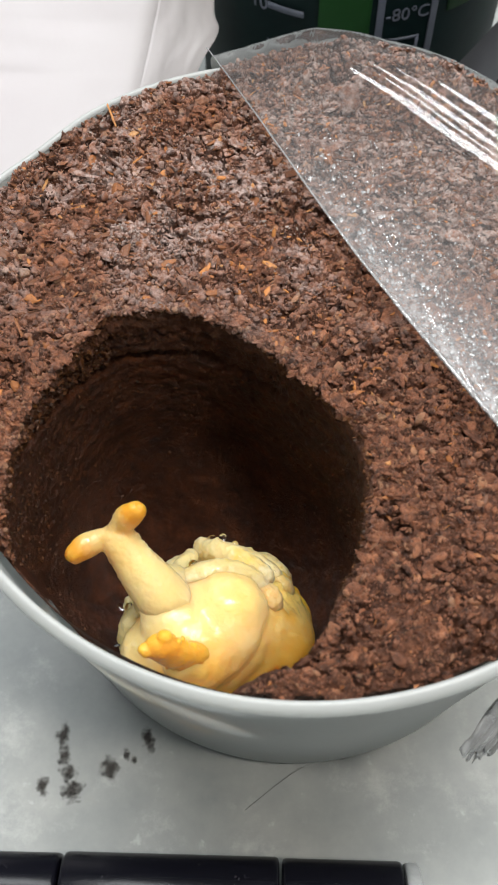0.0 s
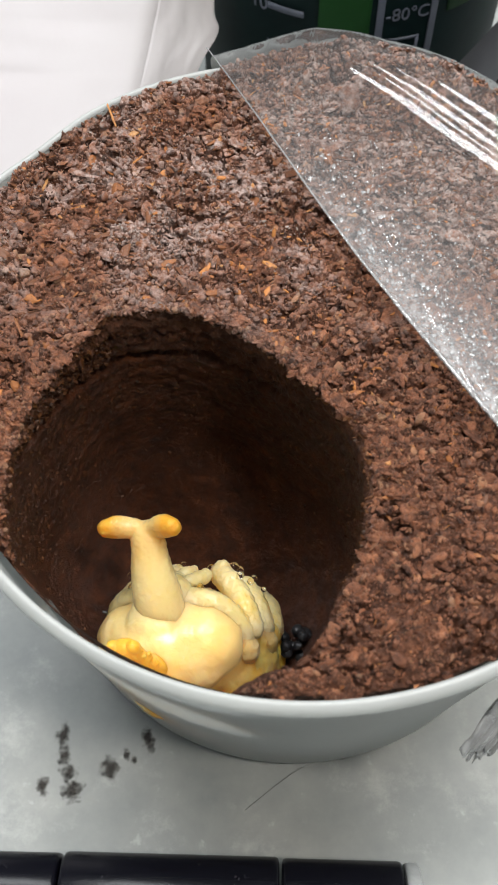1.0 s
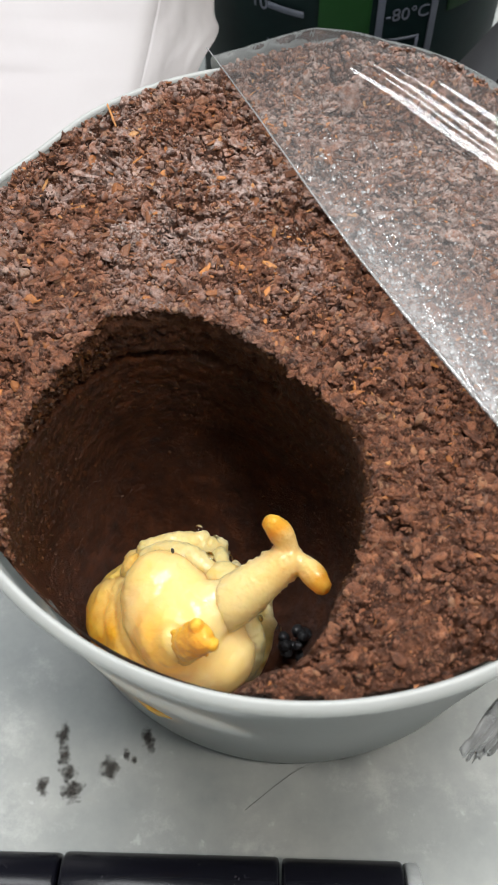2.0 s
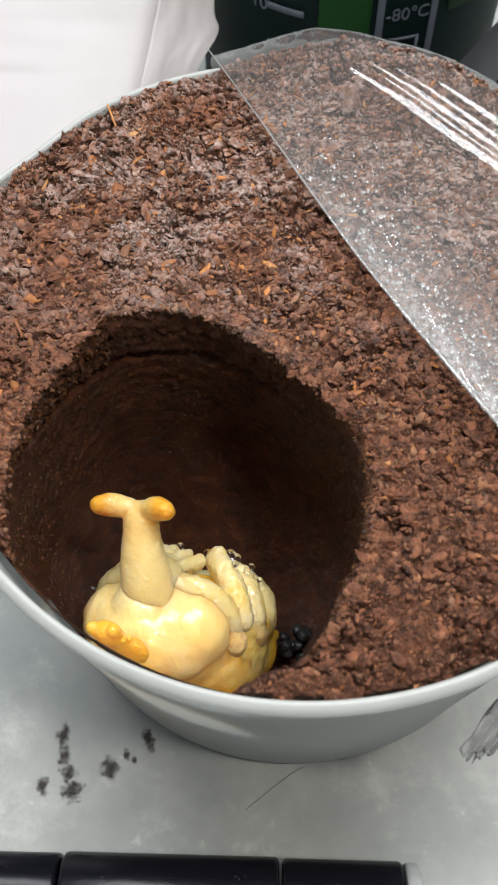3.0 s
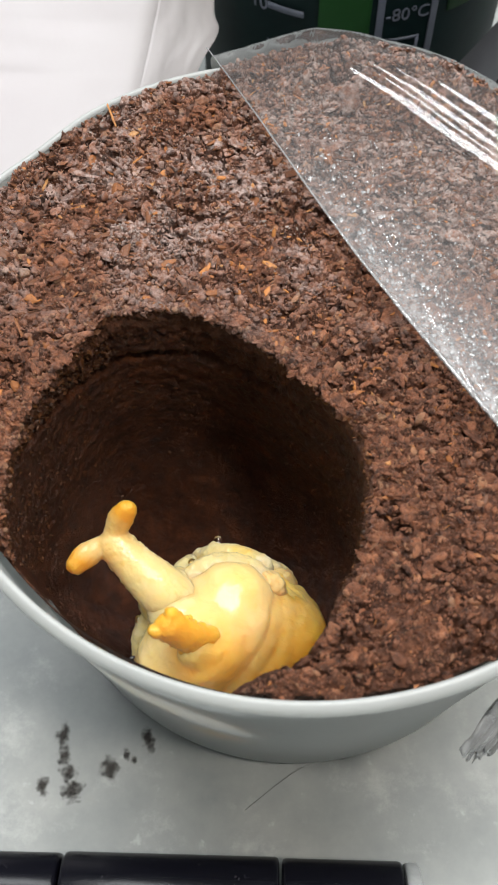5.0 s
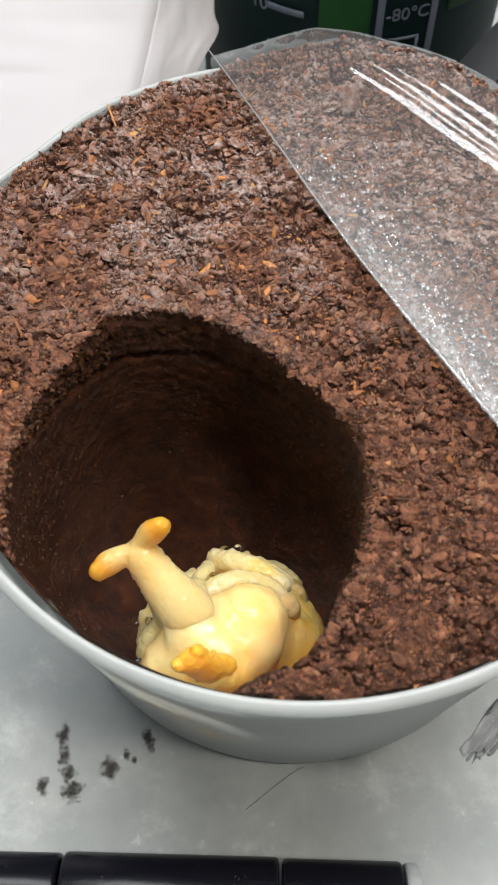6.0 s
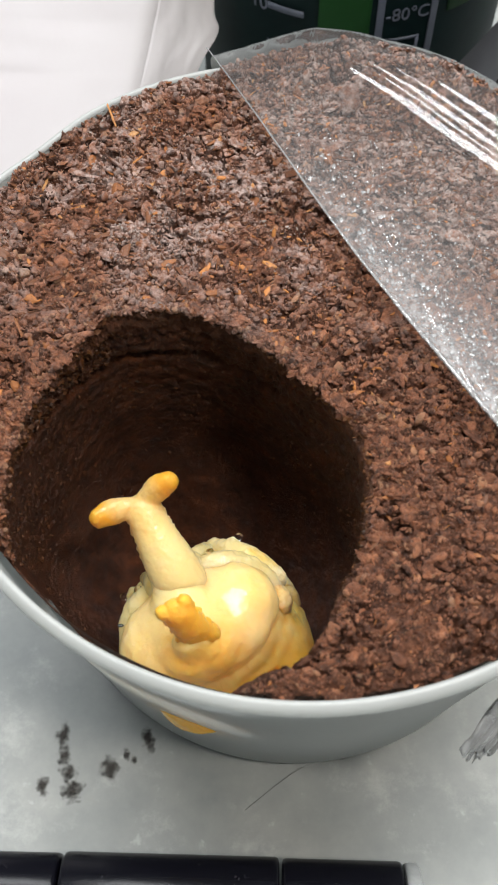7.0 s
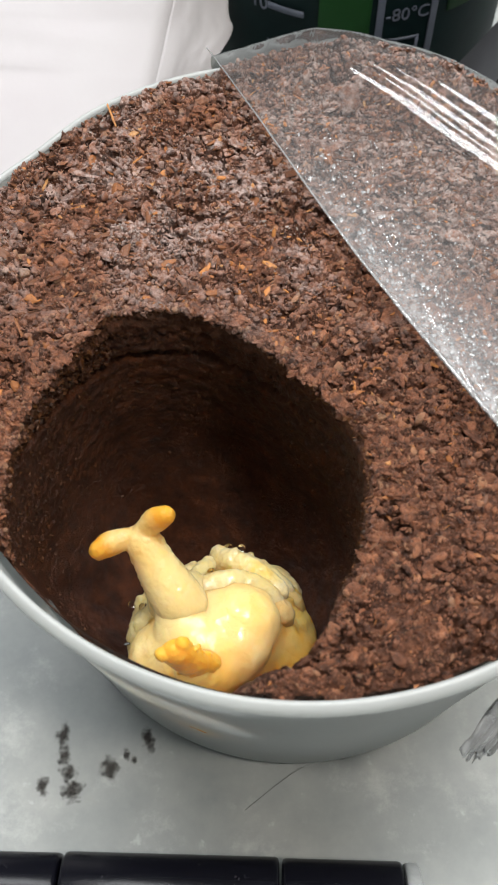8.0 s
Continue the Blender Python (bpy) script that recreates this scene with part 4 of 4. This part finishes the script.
        # shins and feet folded in over the belly, free of one another
        fore = lobe("foreleg", [(s * 13.8, -0.9, 1.6, 2.4), (s * 11.4, 3.7, 2.8, 2.6), (s * 8.2, 7.3, 3.0, 2.5), (s * 5.7, 9.3, 1.4, 2.3), (s * 4.5, 9.9, -1.4, 1.8), (s * 3.8, 9.7, -4.4, 1.4)], 0.9, m_leg, "waxy translucent folded front shin",
                    [((s * 9.6, 7.3, 4.2), 1.6), ((s * 6.5, 10.1, 2.8), 1.6), ((s * 4.7, 11.1, -0.2), 1.2), ((s * 4.3, 10.7, -3.4), 1.1)])
        mid = lobe("middle_leg", [(s * 12.9, 1.4, -4.4, 2.9), (s * 10.8, 5.6, -4.2, 3.0), (s * 8.2, 9.0, -5.0, 2.6), (s * 5.7, 10.6, -7.2, 2.0), (s * 4.7, 10.8, -10.4, 1.4)], 0.9, m_leg, "waxy translucent folded middle leg",
                   [((s * 8.9, 9.6, -3.6), 1.6), ((s * 5.9, 11.8, -6.8), 1.3), ((s * 5.1, 11.8, -9.4), 1.1)])
        last = lobe("hind_leg", [(s * 12.6, 3.4, -9.4, 3.1), (s * 10.9, 7.0, -10.2, 3.1), (s * 8.0, 10.0, -11.8, 2.6), (s * 5.5, 11.8, -14.8, 2.0), (s * 4.3, 13.2, -18.8, 1.3)], 0.9, m_leg, "waxy translucent folded hind leg",
                    [((s * 9.1, 10.4, -10.2), 1.4), ((s * 6.1, 12.6, -13.4), 1.2)])
        beads(fore, [(s * 7.8, 11.1, 0.8, 1.09), (s * 4.3, 12.8, -1.8, 0.80), (s * 11.4, 7.7, 5.0, 0.69), (s * 3.5, 10.7, 1.2, 0.92)])
        beads(mid, [(s * 7.6, 11.8, -2.2, 0.98), (s * 10.6, 9.4, -1.8, 0.69), (s * 5.0, 13.8, -8.4, 0.69)])
        beads(last, [(s * 8.0, 12.9, -8.6, 0.80), (s * 11.0, 10.1, -7.4, 0.57)])
        beads(thigh, [(s * 6.8, 3.8, 10.6, 0.75), (s * 4.4, 5.0, 11.2, 0.5)])
        # feeler and mouthpart beside the head
        lobe("feeler", [(s * 3.6, 3.2, 11.4, 1.3), (s * 5.0, 4.8, 9.8, 1.3), (s * 5.4, 6.0, 7.8, 1.4), (s * 5.0, 6.8, 6.0, 1.1)], 1.0, m_leg, "short knobbed pale feeler", [((s * 5.6, 6.6, 7.4), 1.3)], 0.4)
        lobe("mouthpart", [(s * 1.6, 6.0, 8.6, 1.2), (s * 1.9, 7.4, 7.0, 1.2), (s * 1.5, 8.2, 5.2, 1.0)], 1.0, m_leg, "small pale knobbly mouthpart", [((s * 2.3, 8.2, 6.2), 0.9)], 0.4)
        for z, y, r in ((-13.5, 1.2, 14.0), (-18.0, 2.8, 13.2), (-22.5, 4.8, 10.6), (-26.5, 7.0, 8.4)):
            bm = bmesh.new()
            ellipsoid(bm, (s * r * 0.95, y + 0.20 * r, z), (0.55, 1.1, 1.0), seg=18, ring=12)
            part("spiracle", bm, m_amber, hind, "small round amber spiracle")
    for ob in root.children:      # the trunk sits a little askew under the horns
        if not ob.name.startswith(("head_horn", "thoracic_horn")):
            ob.location = (-0.0012, -0.0008, -0.0004)
        if ob.name.startswith(("foreleg", "middle_leg", "hind_leg", "feeler", "mouthpart")):      # legs stand off the belly
            ob.location += Vector((0, 0.0023, -0.0004))
        elif ob.name.startswith(("front_thigh", "head.", "knee", "middle_knee")) or ob.name == "head":
            ob.location += Vector((0, 0.0012, 0.0))
    for place, turn in (((-12.6, -0.6, 10.0), 40), ((0.2, -13.0, -8.2), 20), ((-7.4, -12.2, -0.2), -30)):
        bm = bmesh.new()
        ellipsoid(bm, place, (0.55, 0.32, 0.22), (0, turn, 0), 12, 8)
        part("soil_speck", bm, M_FRASS, root, "tiny dark speck of soil")
    return root


# ---------------- things round the cup ----------------
def marker():
    """A black jointed stick lying in front of the cup."""
    root = new("black_stick")
    tagged(root, "scuffed black plastic stick with joints and a grey end", "stick")
    segs = ((-120.0, -38.5, 6.6, M_BLACK, "segment"), (-38.0, 3.4, 6.9, M_BLACK, "segment"), (4.0, 27.0, 6.7, M_BLACK, "segment"), (27.3, 30.2, 6.5, M_GREYCAP, "end_cap"))
    for a, b, r, m, name in segs:
        bm = bmesh.new()
        prof = [(0.05, a), (r - 0.7, a), (r - 0.2, a + 0.25), (r, a + 0.8), (r, b - 0.8), (r - 0.2, b - 0.25), (r - 0.7, b), (0.05, b)]
        lathe(bm, prof, 48)
        ob = part(name, bm, m, root, "dull grey end cap" if name == "end_cap" else "")
        ob.matrix_local = Matrix.Rotation(radians(90), 4, "Y")
    root.matrix_world = pose(0.0, -0.0781, 0.0069, 0, 0, 3.7)
    return root


def jug():
    cx, cy, r = 5.0, 152.0, 42.0
    root = new("measuring_jug")
    root.location = (cx * MM, cy * MM, 0)
    tagged(root, "dark green measuring jug with pale printed graduations", "jug")
    bm = bmesh.new()
    lathe(bm, [(0.5, 0.5), (r - 6, 0.5), (r - 2, 1.5), (r - 1, 4), (r, 90), (r + 1.0, 128), (r + 2.2, 130), (r + 1.6, 131.5), (r - 1.4, 130), (r - 2.2, 90), (r - 3.5, 5), (0.5, 4)], 96)
    part("body", bm, M_JUG, root)

    def patch(name, a0, a1, z0, z1, m, lift=0.25, slope=0.0):
        bm = bmesh.new()
        n = 14
        q = []
        for k in range(n + 1):
            a = radians(a0 + (a1 - a0) * k / n)
            for rr in (r + 0.05, r + 0.05 + lift):
                for z in (z0, z1):
                    q.append(bm.verts.new((rr * math.cos(a) * MM, rr * math.sin(a) * MM, (z + slope * (k / n)) * MM)))
        for k in range(n):
            i = 4 * k
            for a, b, c, d in ((2, 3, 7, 6), (0, 4, 5, 1), (0, 2, 6, 4), (1, 5, 7, 3)):
                bm.faces.new((q[i + a], q[i + b], q[i + c], q[i + d]))
        bm.faces.new((q[0], q[1], q[3], q[2]))
        bm.faces.new((q[-4], q[-2], q[-1], q[-3]))
        bmesh.ops.recalc_face_normals(bm, faces=bm.faces)
        return part(name, bm, m, root)

    def figures(words, angle, z, size):
        data = bpy.data.curves.new("figures", "FONT")
        data.body, data.size, data.extrude, data.align_x = words, size * MM, 0.0001, "CENTER"
        tmp = bpy.data.objects.new("figures", data)
        scene.collection.objects.link(tmp)
        me = bpy.data.meshes.new_from_object(tmp.evaluated_get(bpy.context.evaluated_depsgraph_get()))
        bpy.data.objects.remove(tmp)
        for v in me.vertices:           # bend the print round the jug
            a = radians(angle) + v.co.x / (r * MM)
            v.co = Vector((math.cos(a), math.sin(a), 0)) * (r * MM + 0.0002 + v.co.z) + Vector((0, 0, z * MM + v.co.y))
        me.materials.append(M_PRINT)
        ob = new("figures", me)
        ob.parent = root

    patch("green_stripe", 260, 277, 3, 126, M_LEAF)
    patch("green_stripe", 304, 320, 57, 126, M_LEAF)
    for z in (16, 26, 36, 46.5, 57, 67, 77, 87, 97, 107):
        patch("graduation_mark", 242, 255, z, z + 1.6, M_PRINT)
    figures("10", 238.5, 56.0, 5.0)
    for z in (35, 78, 98):
        for k in range(2):
            patch("figure_bar", 236.5 + 2.2 * k, 238.0 + 2.2 * k, z, z + 3.5, M_PRINT)
    for a in (279.0, 297.5):
        patch("frame_line", a, a + 2.4, 4, 122, M_PRINT)
    figures("-80\u00b0C", 289.5, 57.6, 4.6)
    for z in (47.0, 52.0):
        patch("label_line", 282.5, 294.5, z, z + 0.6, M_PRINT)
    for a in (282.5, 293.5):
        patch("label_line", a, a + 1.0, 47.6, 52.0, M_PRINT)
    return root


def grey_box():
    bm = bmesh.new()
    box(bm, (0, 0, 0), (120, 26, 78), 2.5)
    for v in bm.verts:      # its end slopes
        if v.co.x < 0.01:
            v.co.x += 0.55 * (v.co.z - 0.048)
    ob = link("grey_box", bm, M_GREYBOX, smooth=False)
    ob.matrix_world = pose(0.030, 0.084, 0, 0, 0, -4)
    return tagged(ob, "plain dull grey box with a sloping end behind the cup", "box")


def paper_bag():
    """A white paper bag leaning behind the cup: front, creased side and back."""
    root = new("paper_bag")
    tagged(root, "white crumpled paper bag standing behind the cup", "bag")

    def sheet(name, left, right, nu, crumple, seed):
        """Paper between two upright edges, each a row of points from the foot up."""
        a, b = spline(left, 41), spline(right, 41)
        bm = bmesh.new()
        g = []
        for i in range(nu + 1):
            u = i / nu
            row = []
            for j in range(41):
                p = a[j] * (1 - u) + b[j] * u
                hold = math.sin(math.pi * u) ** 0.5
                dent = crumple * hold * fbm(u * 2.2 + seed, j / 18, seed, 3)
                row.append(bm.verts.new(Vector((p[0] + 0.4 * dent, p[1] - dent, p[2])) * MM))
            g.append(row)
        for i in range(nu):
            for j in range(40):
                bm.faces.new((g[i][j], g[i + 1][j], g[i + 1][j + 1], g[i][j + 1]))
        ob = part(name, bm, M_PAPER, root)
        ob.modifiers.new("thickness", "SOLIDIFY").thickness = 0.0002
        return ob

    front = [(0, 0, 0), (11.5, 40, 40), (13.8, 48, 48), (15.6, 54.5, 54.4), (17.2, 60, 60), (23, 80, 80)]
    side = [(12, 35, 0), (22, 47.5, 33), (26.7, 55.5, 44.3), (30.6, 63.5, 48.5), (29.3, 67.5, 54.3), (31, 88, 76)]
    far = [(-150, 50, 0), (-146, 72, 33), (-142, 78, 44), (-140, 82, 49), (-138, 86, 55), (-134, 100, 78)]
    sheet("front_panel", [(x - 190 + 0.05 * z, y, z) for x, y, z in front], front, 40, 1.0, 1.0)
    sheet("side_gusset", front, side, 24, 0.7, 4.0)
    sheet("back_panel", side, far, 30, 1.0, 8.0)
    return root


def table_marks():
    spots = (((-44.6, -50.5), 1.6, 2.6), ((-43.6, -54.5), 1.5, 2.4), ((-42.0, -58.0), 2.0, 2.6), ((-40.6, -61.2), 2.4, 2.6), ((-47.0, -61.0), 1.4, 2.6), ((-33.6, -56.4), 2.3, 2.6), ((-30.6, -53.2), 0.8, 1.2), ((-28.6, -54.2), 0.7, 1.2), ((-26.4, -49.8), 1.3, 3.0), ((12.6, -49.6), 0.8, 0.5), ((15.0, -49.9), 0.6, 0.4))
    for k, ((x, y), rx, ry) in enumerate(spots):
        bm = bmesh.new()
        bmesh.ops.create_circle(bm, cap_ends=True, segments=40, radius=1.35)
        made = bmesh.ops.extrude_face_region(bm, geom=list(bm.faces))
        for v in made["geom"]:
            if isinstance(v, bmesh.types.BMVert):
                v.co.z += 0.03
        ob = link("soil_smear", bm, M_DIRT, smooth=False)
        ob.matrix_world = pose(x * MM, y * MM, 0.00005, 0, 0, 8 + 5 * (k % 3)) @ Matrix.Diagonal((rx * MM, ry * MM, MM, 1))
        tagged(ob, "smear of dark soil on the worktop", "smear", "soil smears on the worktop")
    bm = bmesh.new()
    tube(bm, [(-4.5, -62.0, 0.2, 0.03), (1.0, -57.0, 0.5, 0.038), (6.0, -53.0, 0.7, 0.038), (11.4, -50.2, 0.3, 0.025)], 40, 6)
    tagged(link("hair", bm, M_HAIR), "single dark hair lying on the worktop", "hair")


# ---------------- build ----------------
room()
cup()
cell_grains(soil())
soil_litter()
frass()
film()
film_tail()
PUPA = pupa()
marker()
jug()
grey_box()
BAG = paper_bag()
BAG_AT, BAG_TO = pose(-0.058, 0.0525, 0), pose(-0.0545, 0.0530, 0)
table_marks()


def motions():
    rows = [
        (0.00, pose(-0.01309, -0.03857, 0.04914, -10.04, -26.88, 30.94)),
        (0.13, pose(-0.01309, -0.03857, 0.04914, -10.04, -26.88, 30.94)),
        (0.17, pose(-0.01287, -0.03859, 0.04868, -12.43, -25.90, 29.62)),
        (0.33, pose(-0.01287, -0.03859, 0.04868, -12.43, -25.90, 29.62)),
        (0.37, pose(-0.01450, -0.03794, 0.04413, -3.19, -26.60, 31.82)),
        (0.53, pose(-0.01450, -0.03794, 0.04413, -3.19, -26.60, 31.82)),
        (0.57, pose(-0.01406, -0.03825, 0.04894, -13.83, -26.60, 28.35)),
        (0.73, pose(-0.01406, -0.03825, 0.04894, -13.83, -26.60, 28.35)),
        (0.77, pose(-0.01682, -0.03578, 0.03844, -7.94, -36.40, 18.36)),
        (0.93, pose(-0.01682, -0.03578, 0.03844, -7.94, -36.40, 18.36)),
        (0.97, pose(-0.01676, -0.03712, 0.03733, -0.91, -20.73, -3.21)),
        (1.13, pose(-0.01676, -0.03712, 0.03733, -0.91, -20.73, -3.21)),
        (1.17, pose(-0.01249, -0.03864, 0.04915, -17.65, -5.44, -9.63)),
        (1.33, pose(-0.01249, -0.03864, 0.04915, -17.65, -5.44, -9.63)),
        (1.37, pose(-0.01591, -0.02787, 0.04545, -32.96, -12.15, -9.34)),
        (1.53, pose(-0.01591, -0.02787, 0.04545, -32.96, -12.15, -9.34)),
        (1.57, pose(-0.01425, -0.03828, 0.04747, -21.56, 26.11, -49.56)),
        (1.73, pose(-0.01425, -0.03828, 0.04747, -21.56, 26.11, -49.56)),
        (2.77, pose(-0.01693, -0.03694, 0.04002, 5.56, -7.13, -18.52)),
        (2.83, pose(-0.01693, -0.03694, 0.04002, 5.56, -7.13, -18.52)),
        (2.87, pose(-0.01847, -0.03646, 0.04351, 1.5, -19.86, -9.95)),
        (3.03, pose(-0.01847, -0.03646, 0.04351, 1.5, -19.86, -9.95)),
        (3.07, pose(-0.01637, -0.03726, 0.04220, -0.52, -26.15, -8.98)),
        (3.23, pose(-0.01637, -0.03726, 0.04220, -0.52, -26.15, -8.98)),
        (3.27, pose(-0.01362, -0.03750, 0.04653, -17.45, -41.67, 39.73)),
        (3.43, pose(-0.01362, -0.03750, 0.04653, -17.45, -41.67, 39.73)),
        (3.47, pose(-0.01114, -0.03819, 0.04902, -28.87, -44.85, 61.18)),
        (3.63, pose(-0.01114, -0.03819, 0.04902, -28.87, -44.85, 61.18)),
        (3.67, pose(-0.01088, -0.03861, 0.04873, -16.81, -21.35, 42.41)),
        (3.83, pose(-0.01088, -0.03861, 0.04873, -16.81, -21.35, 42.41)),
        (3.87, pose(-0.00980, -0.03911, 0.04874, -12.22, -25.26, 42.07)),
        (4.03, pose(-0.00980, -0.03911, 0.04874, -12.22, -25.26, 42.07)),
        (4.07, pose(-0.01017, -0.03909, 0.04760, -11.65, -25.43, 41.72)),
        (4.23, pose(-0.01017, -0.03909, 0.04760, -11.65, -25.43, 41.72)),
        (4.33, pose(-0.01130, -0.03760, 0.04640, -23.00, -24.97, 46.73)),
        (4.53, pose(-0.01130, -0.03760, 0.04640, -23.00, -24.97, 46.73)),
        (4.63, pose(-0.01179, -0.03787, 0.04674, -27.60, -25.04, 48.75)),
        (4.73, pose(-0.01179, -0.03787, 0.04674, -27.60, -25.04, 48.75)),
        (5.77, pose(-0.01028, -0.03932, 0.04646, -7.69, -23.38, 34.31)),
        (5.83, pose(-0.01028, -0.03932, 0.04646, -7.69, -23.38, 34.31)),
        (5.90, pose(-0.01007, -0.03937, 0.04664, -8.01, -24.12, 33.52)),
        (6.03, pose(-0.01007, -0.03937, 0.04664, -8.01, -24.12, 33.52)),
        (6.10, pose(-0.00980, -0.03943, 0.04649, -5.00, -21.32, 30.18)),
        (6.23, pose(-0.00980, -0.03943, 0.04649, -5.00, -21.32, 30.18)),
        (6.30, pose(-0.01032, -0.03795, 0.04120, -1.76, -21.43, 32.44)),
        (6.43, pose(-0.01032, -0.03795, 0.04120, -1.76, -21.43, 32.44)),
        (6.57, pose(-0.01072, -0.03746, 0.03739, -3.92, -22.83, 36.24)),
        (6.83, pose(-0.01072, -0.03746, 0.03739, -3.92, -22.83, 36.24)),
        (6.87, pose(-0.01218, -0.03876, 0.05121, -16.65, -16.01, 28.11)),
        (7.03, pose(-0.01218, -0.03876, 0.05121, -16.65, -16.01, 28.11)),
        (7.07, pose(-0.01290, -0.03844, 0.04412, -0.86, -20.06, 31.05)),
        (7.23, pose(-0.01290, -0.03844, 0.04412, -0.86, -20.06, 31.05)),
        (7.27, pose(-0.01215, -0.03880, 0.04737, -9.16, -21.56, 28.26)),
        (7.43, pose(-0.01215, -0.03880, 0.04737, -9.16, -21.56, 28.26)),
        (7.47, pose(-0.01211, -0.03883, 0.04710, -8.01, -21.88, 28.66)),
        (7.63, pose(-0.01211, -0.03883, 0.04710, -8.01, -21.88, 28.66)),
        (7.67, pose(-0.01235, -0.03877, 0.04937, -13.09, -23.18, 28.65)),
        (7.83, pose(-0.01235, -0.03877, 0.04937, -13.09, -23.18, 28.65)),
        (7.87, pose(-0.01142, -0.03901, 0.04684, -7.56, -22.71, 25.02)),
        (8.00, pose(-0.01142, -0.03901, 0.04684, -7.56, -22.71, 25.02)),
    ]
    walk(PUPA, rows)
    walk(BAG, [(0.0, BAG_AT), (7.62, BAG_AT), (7.70, BAG_TO), (8.0, BAG_TO)])


motions()
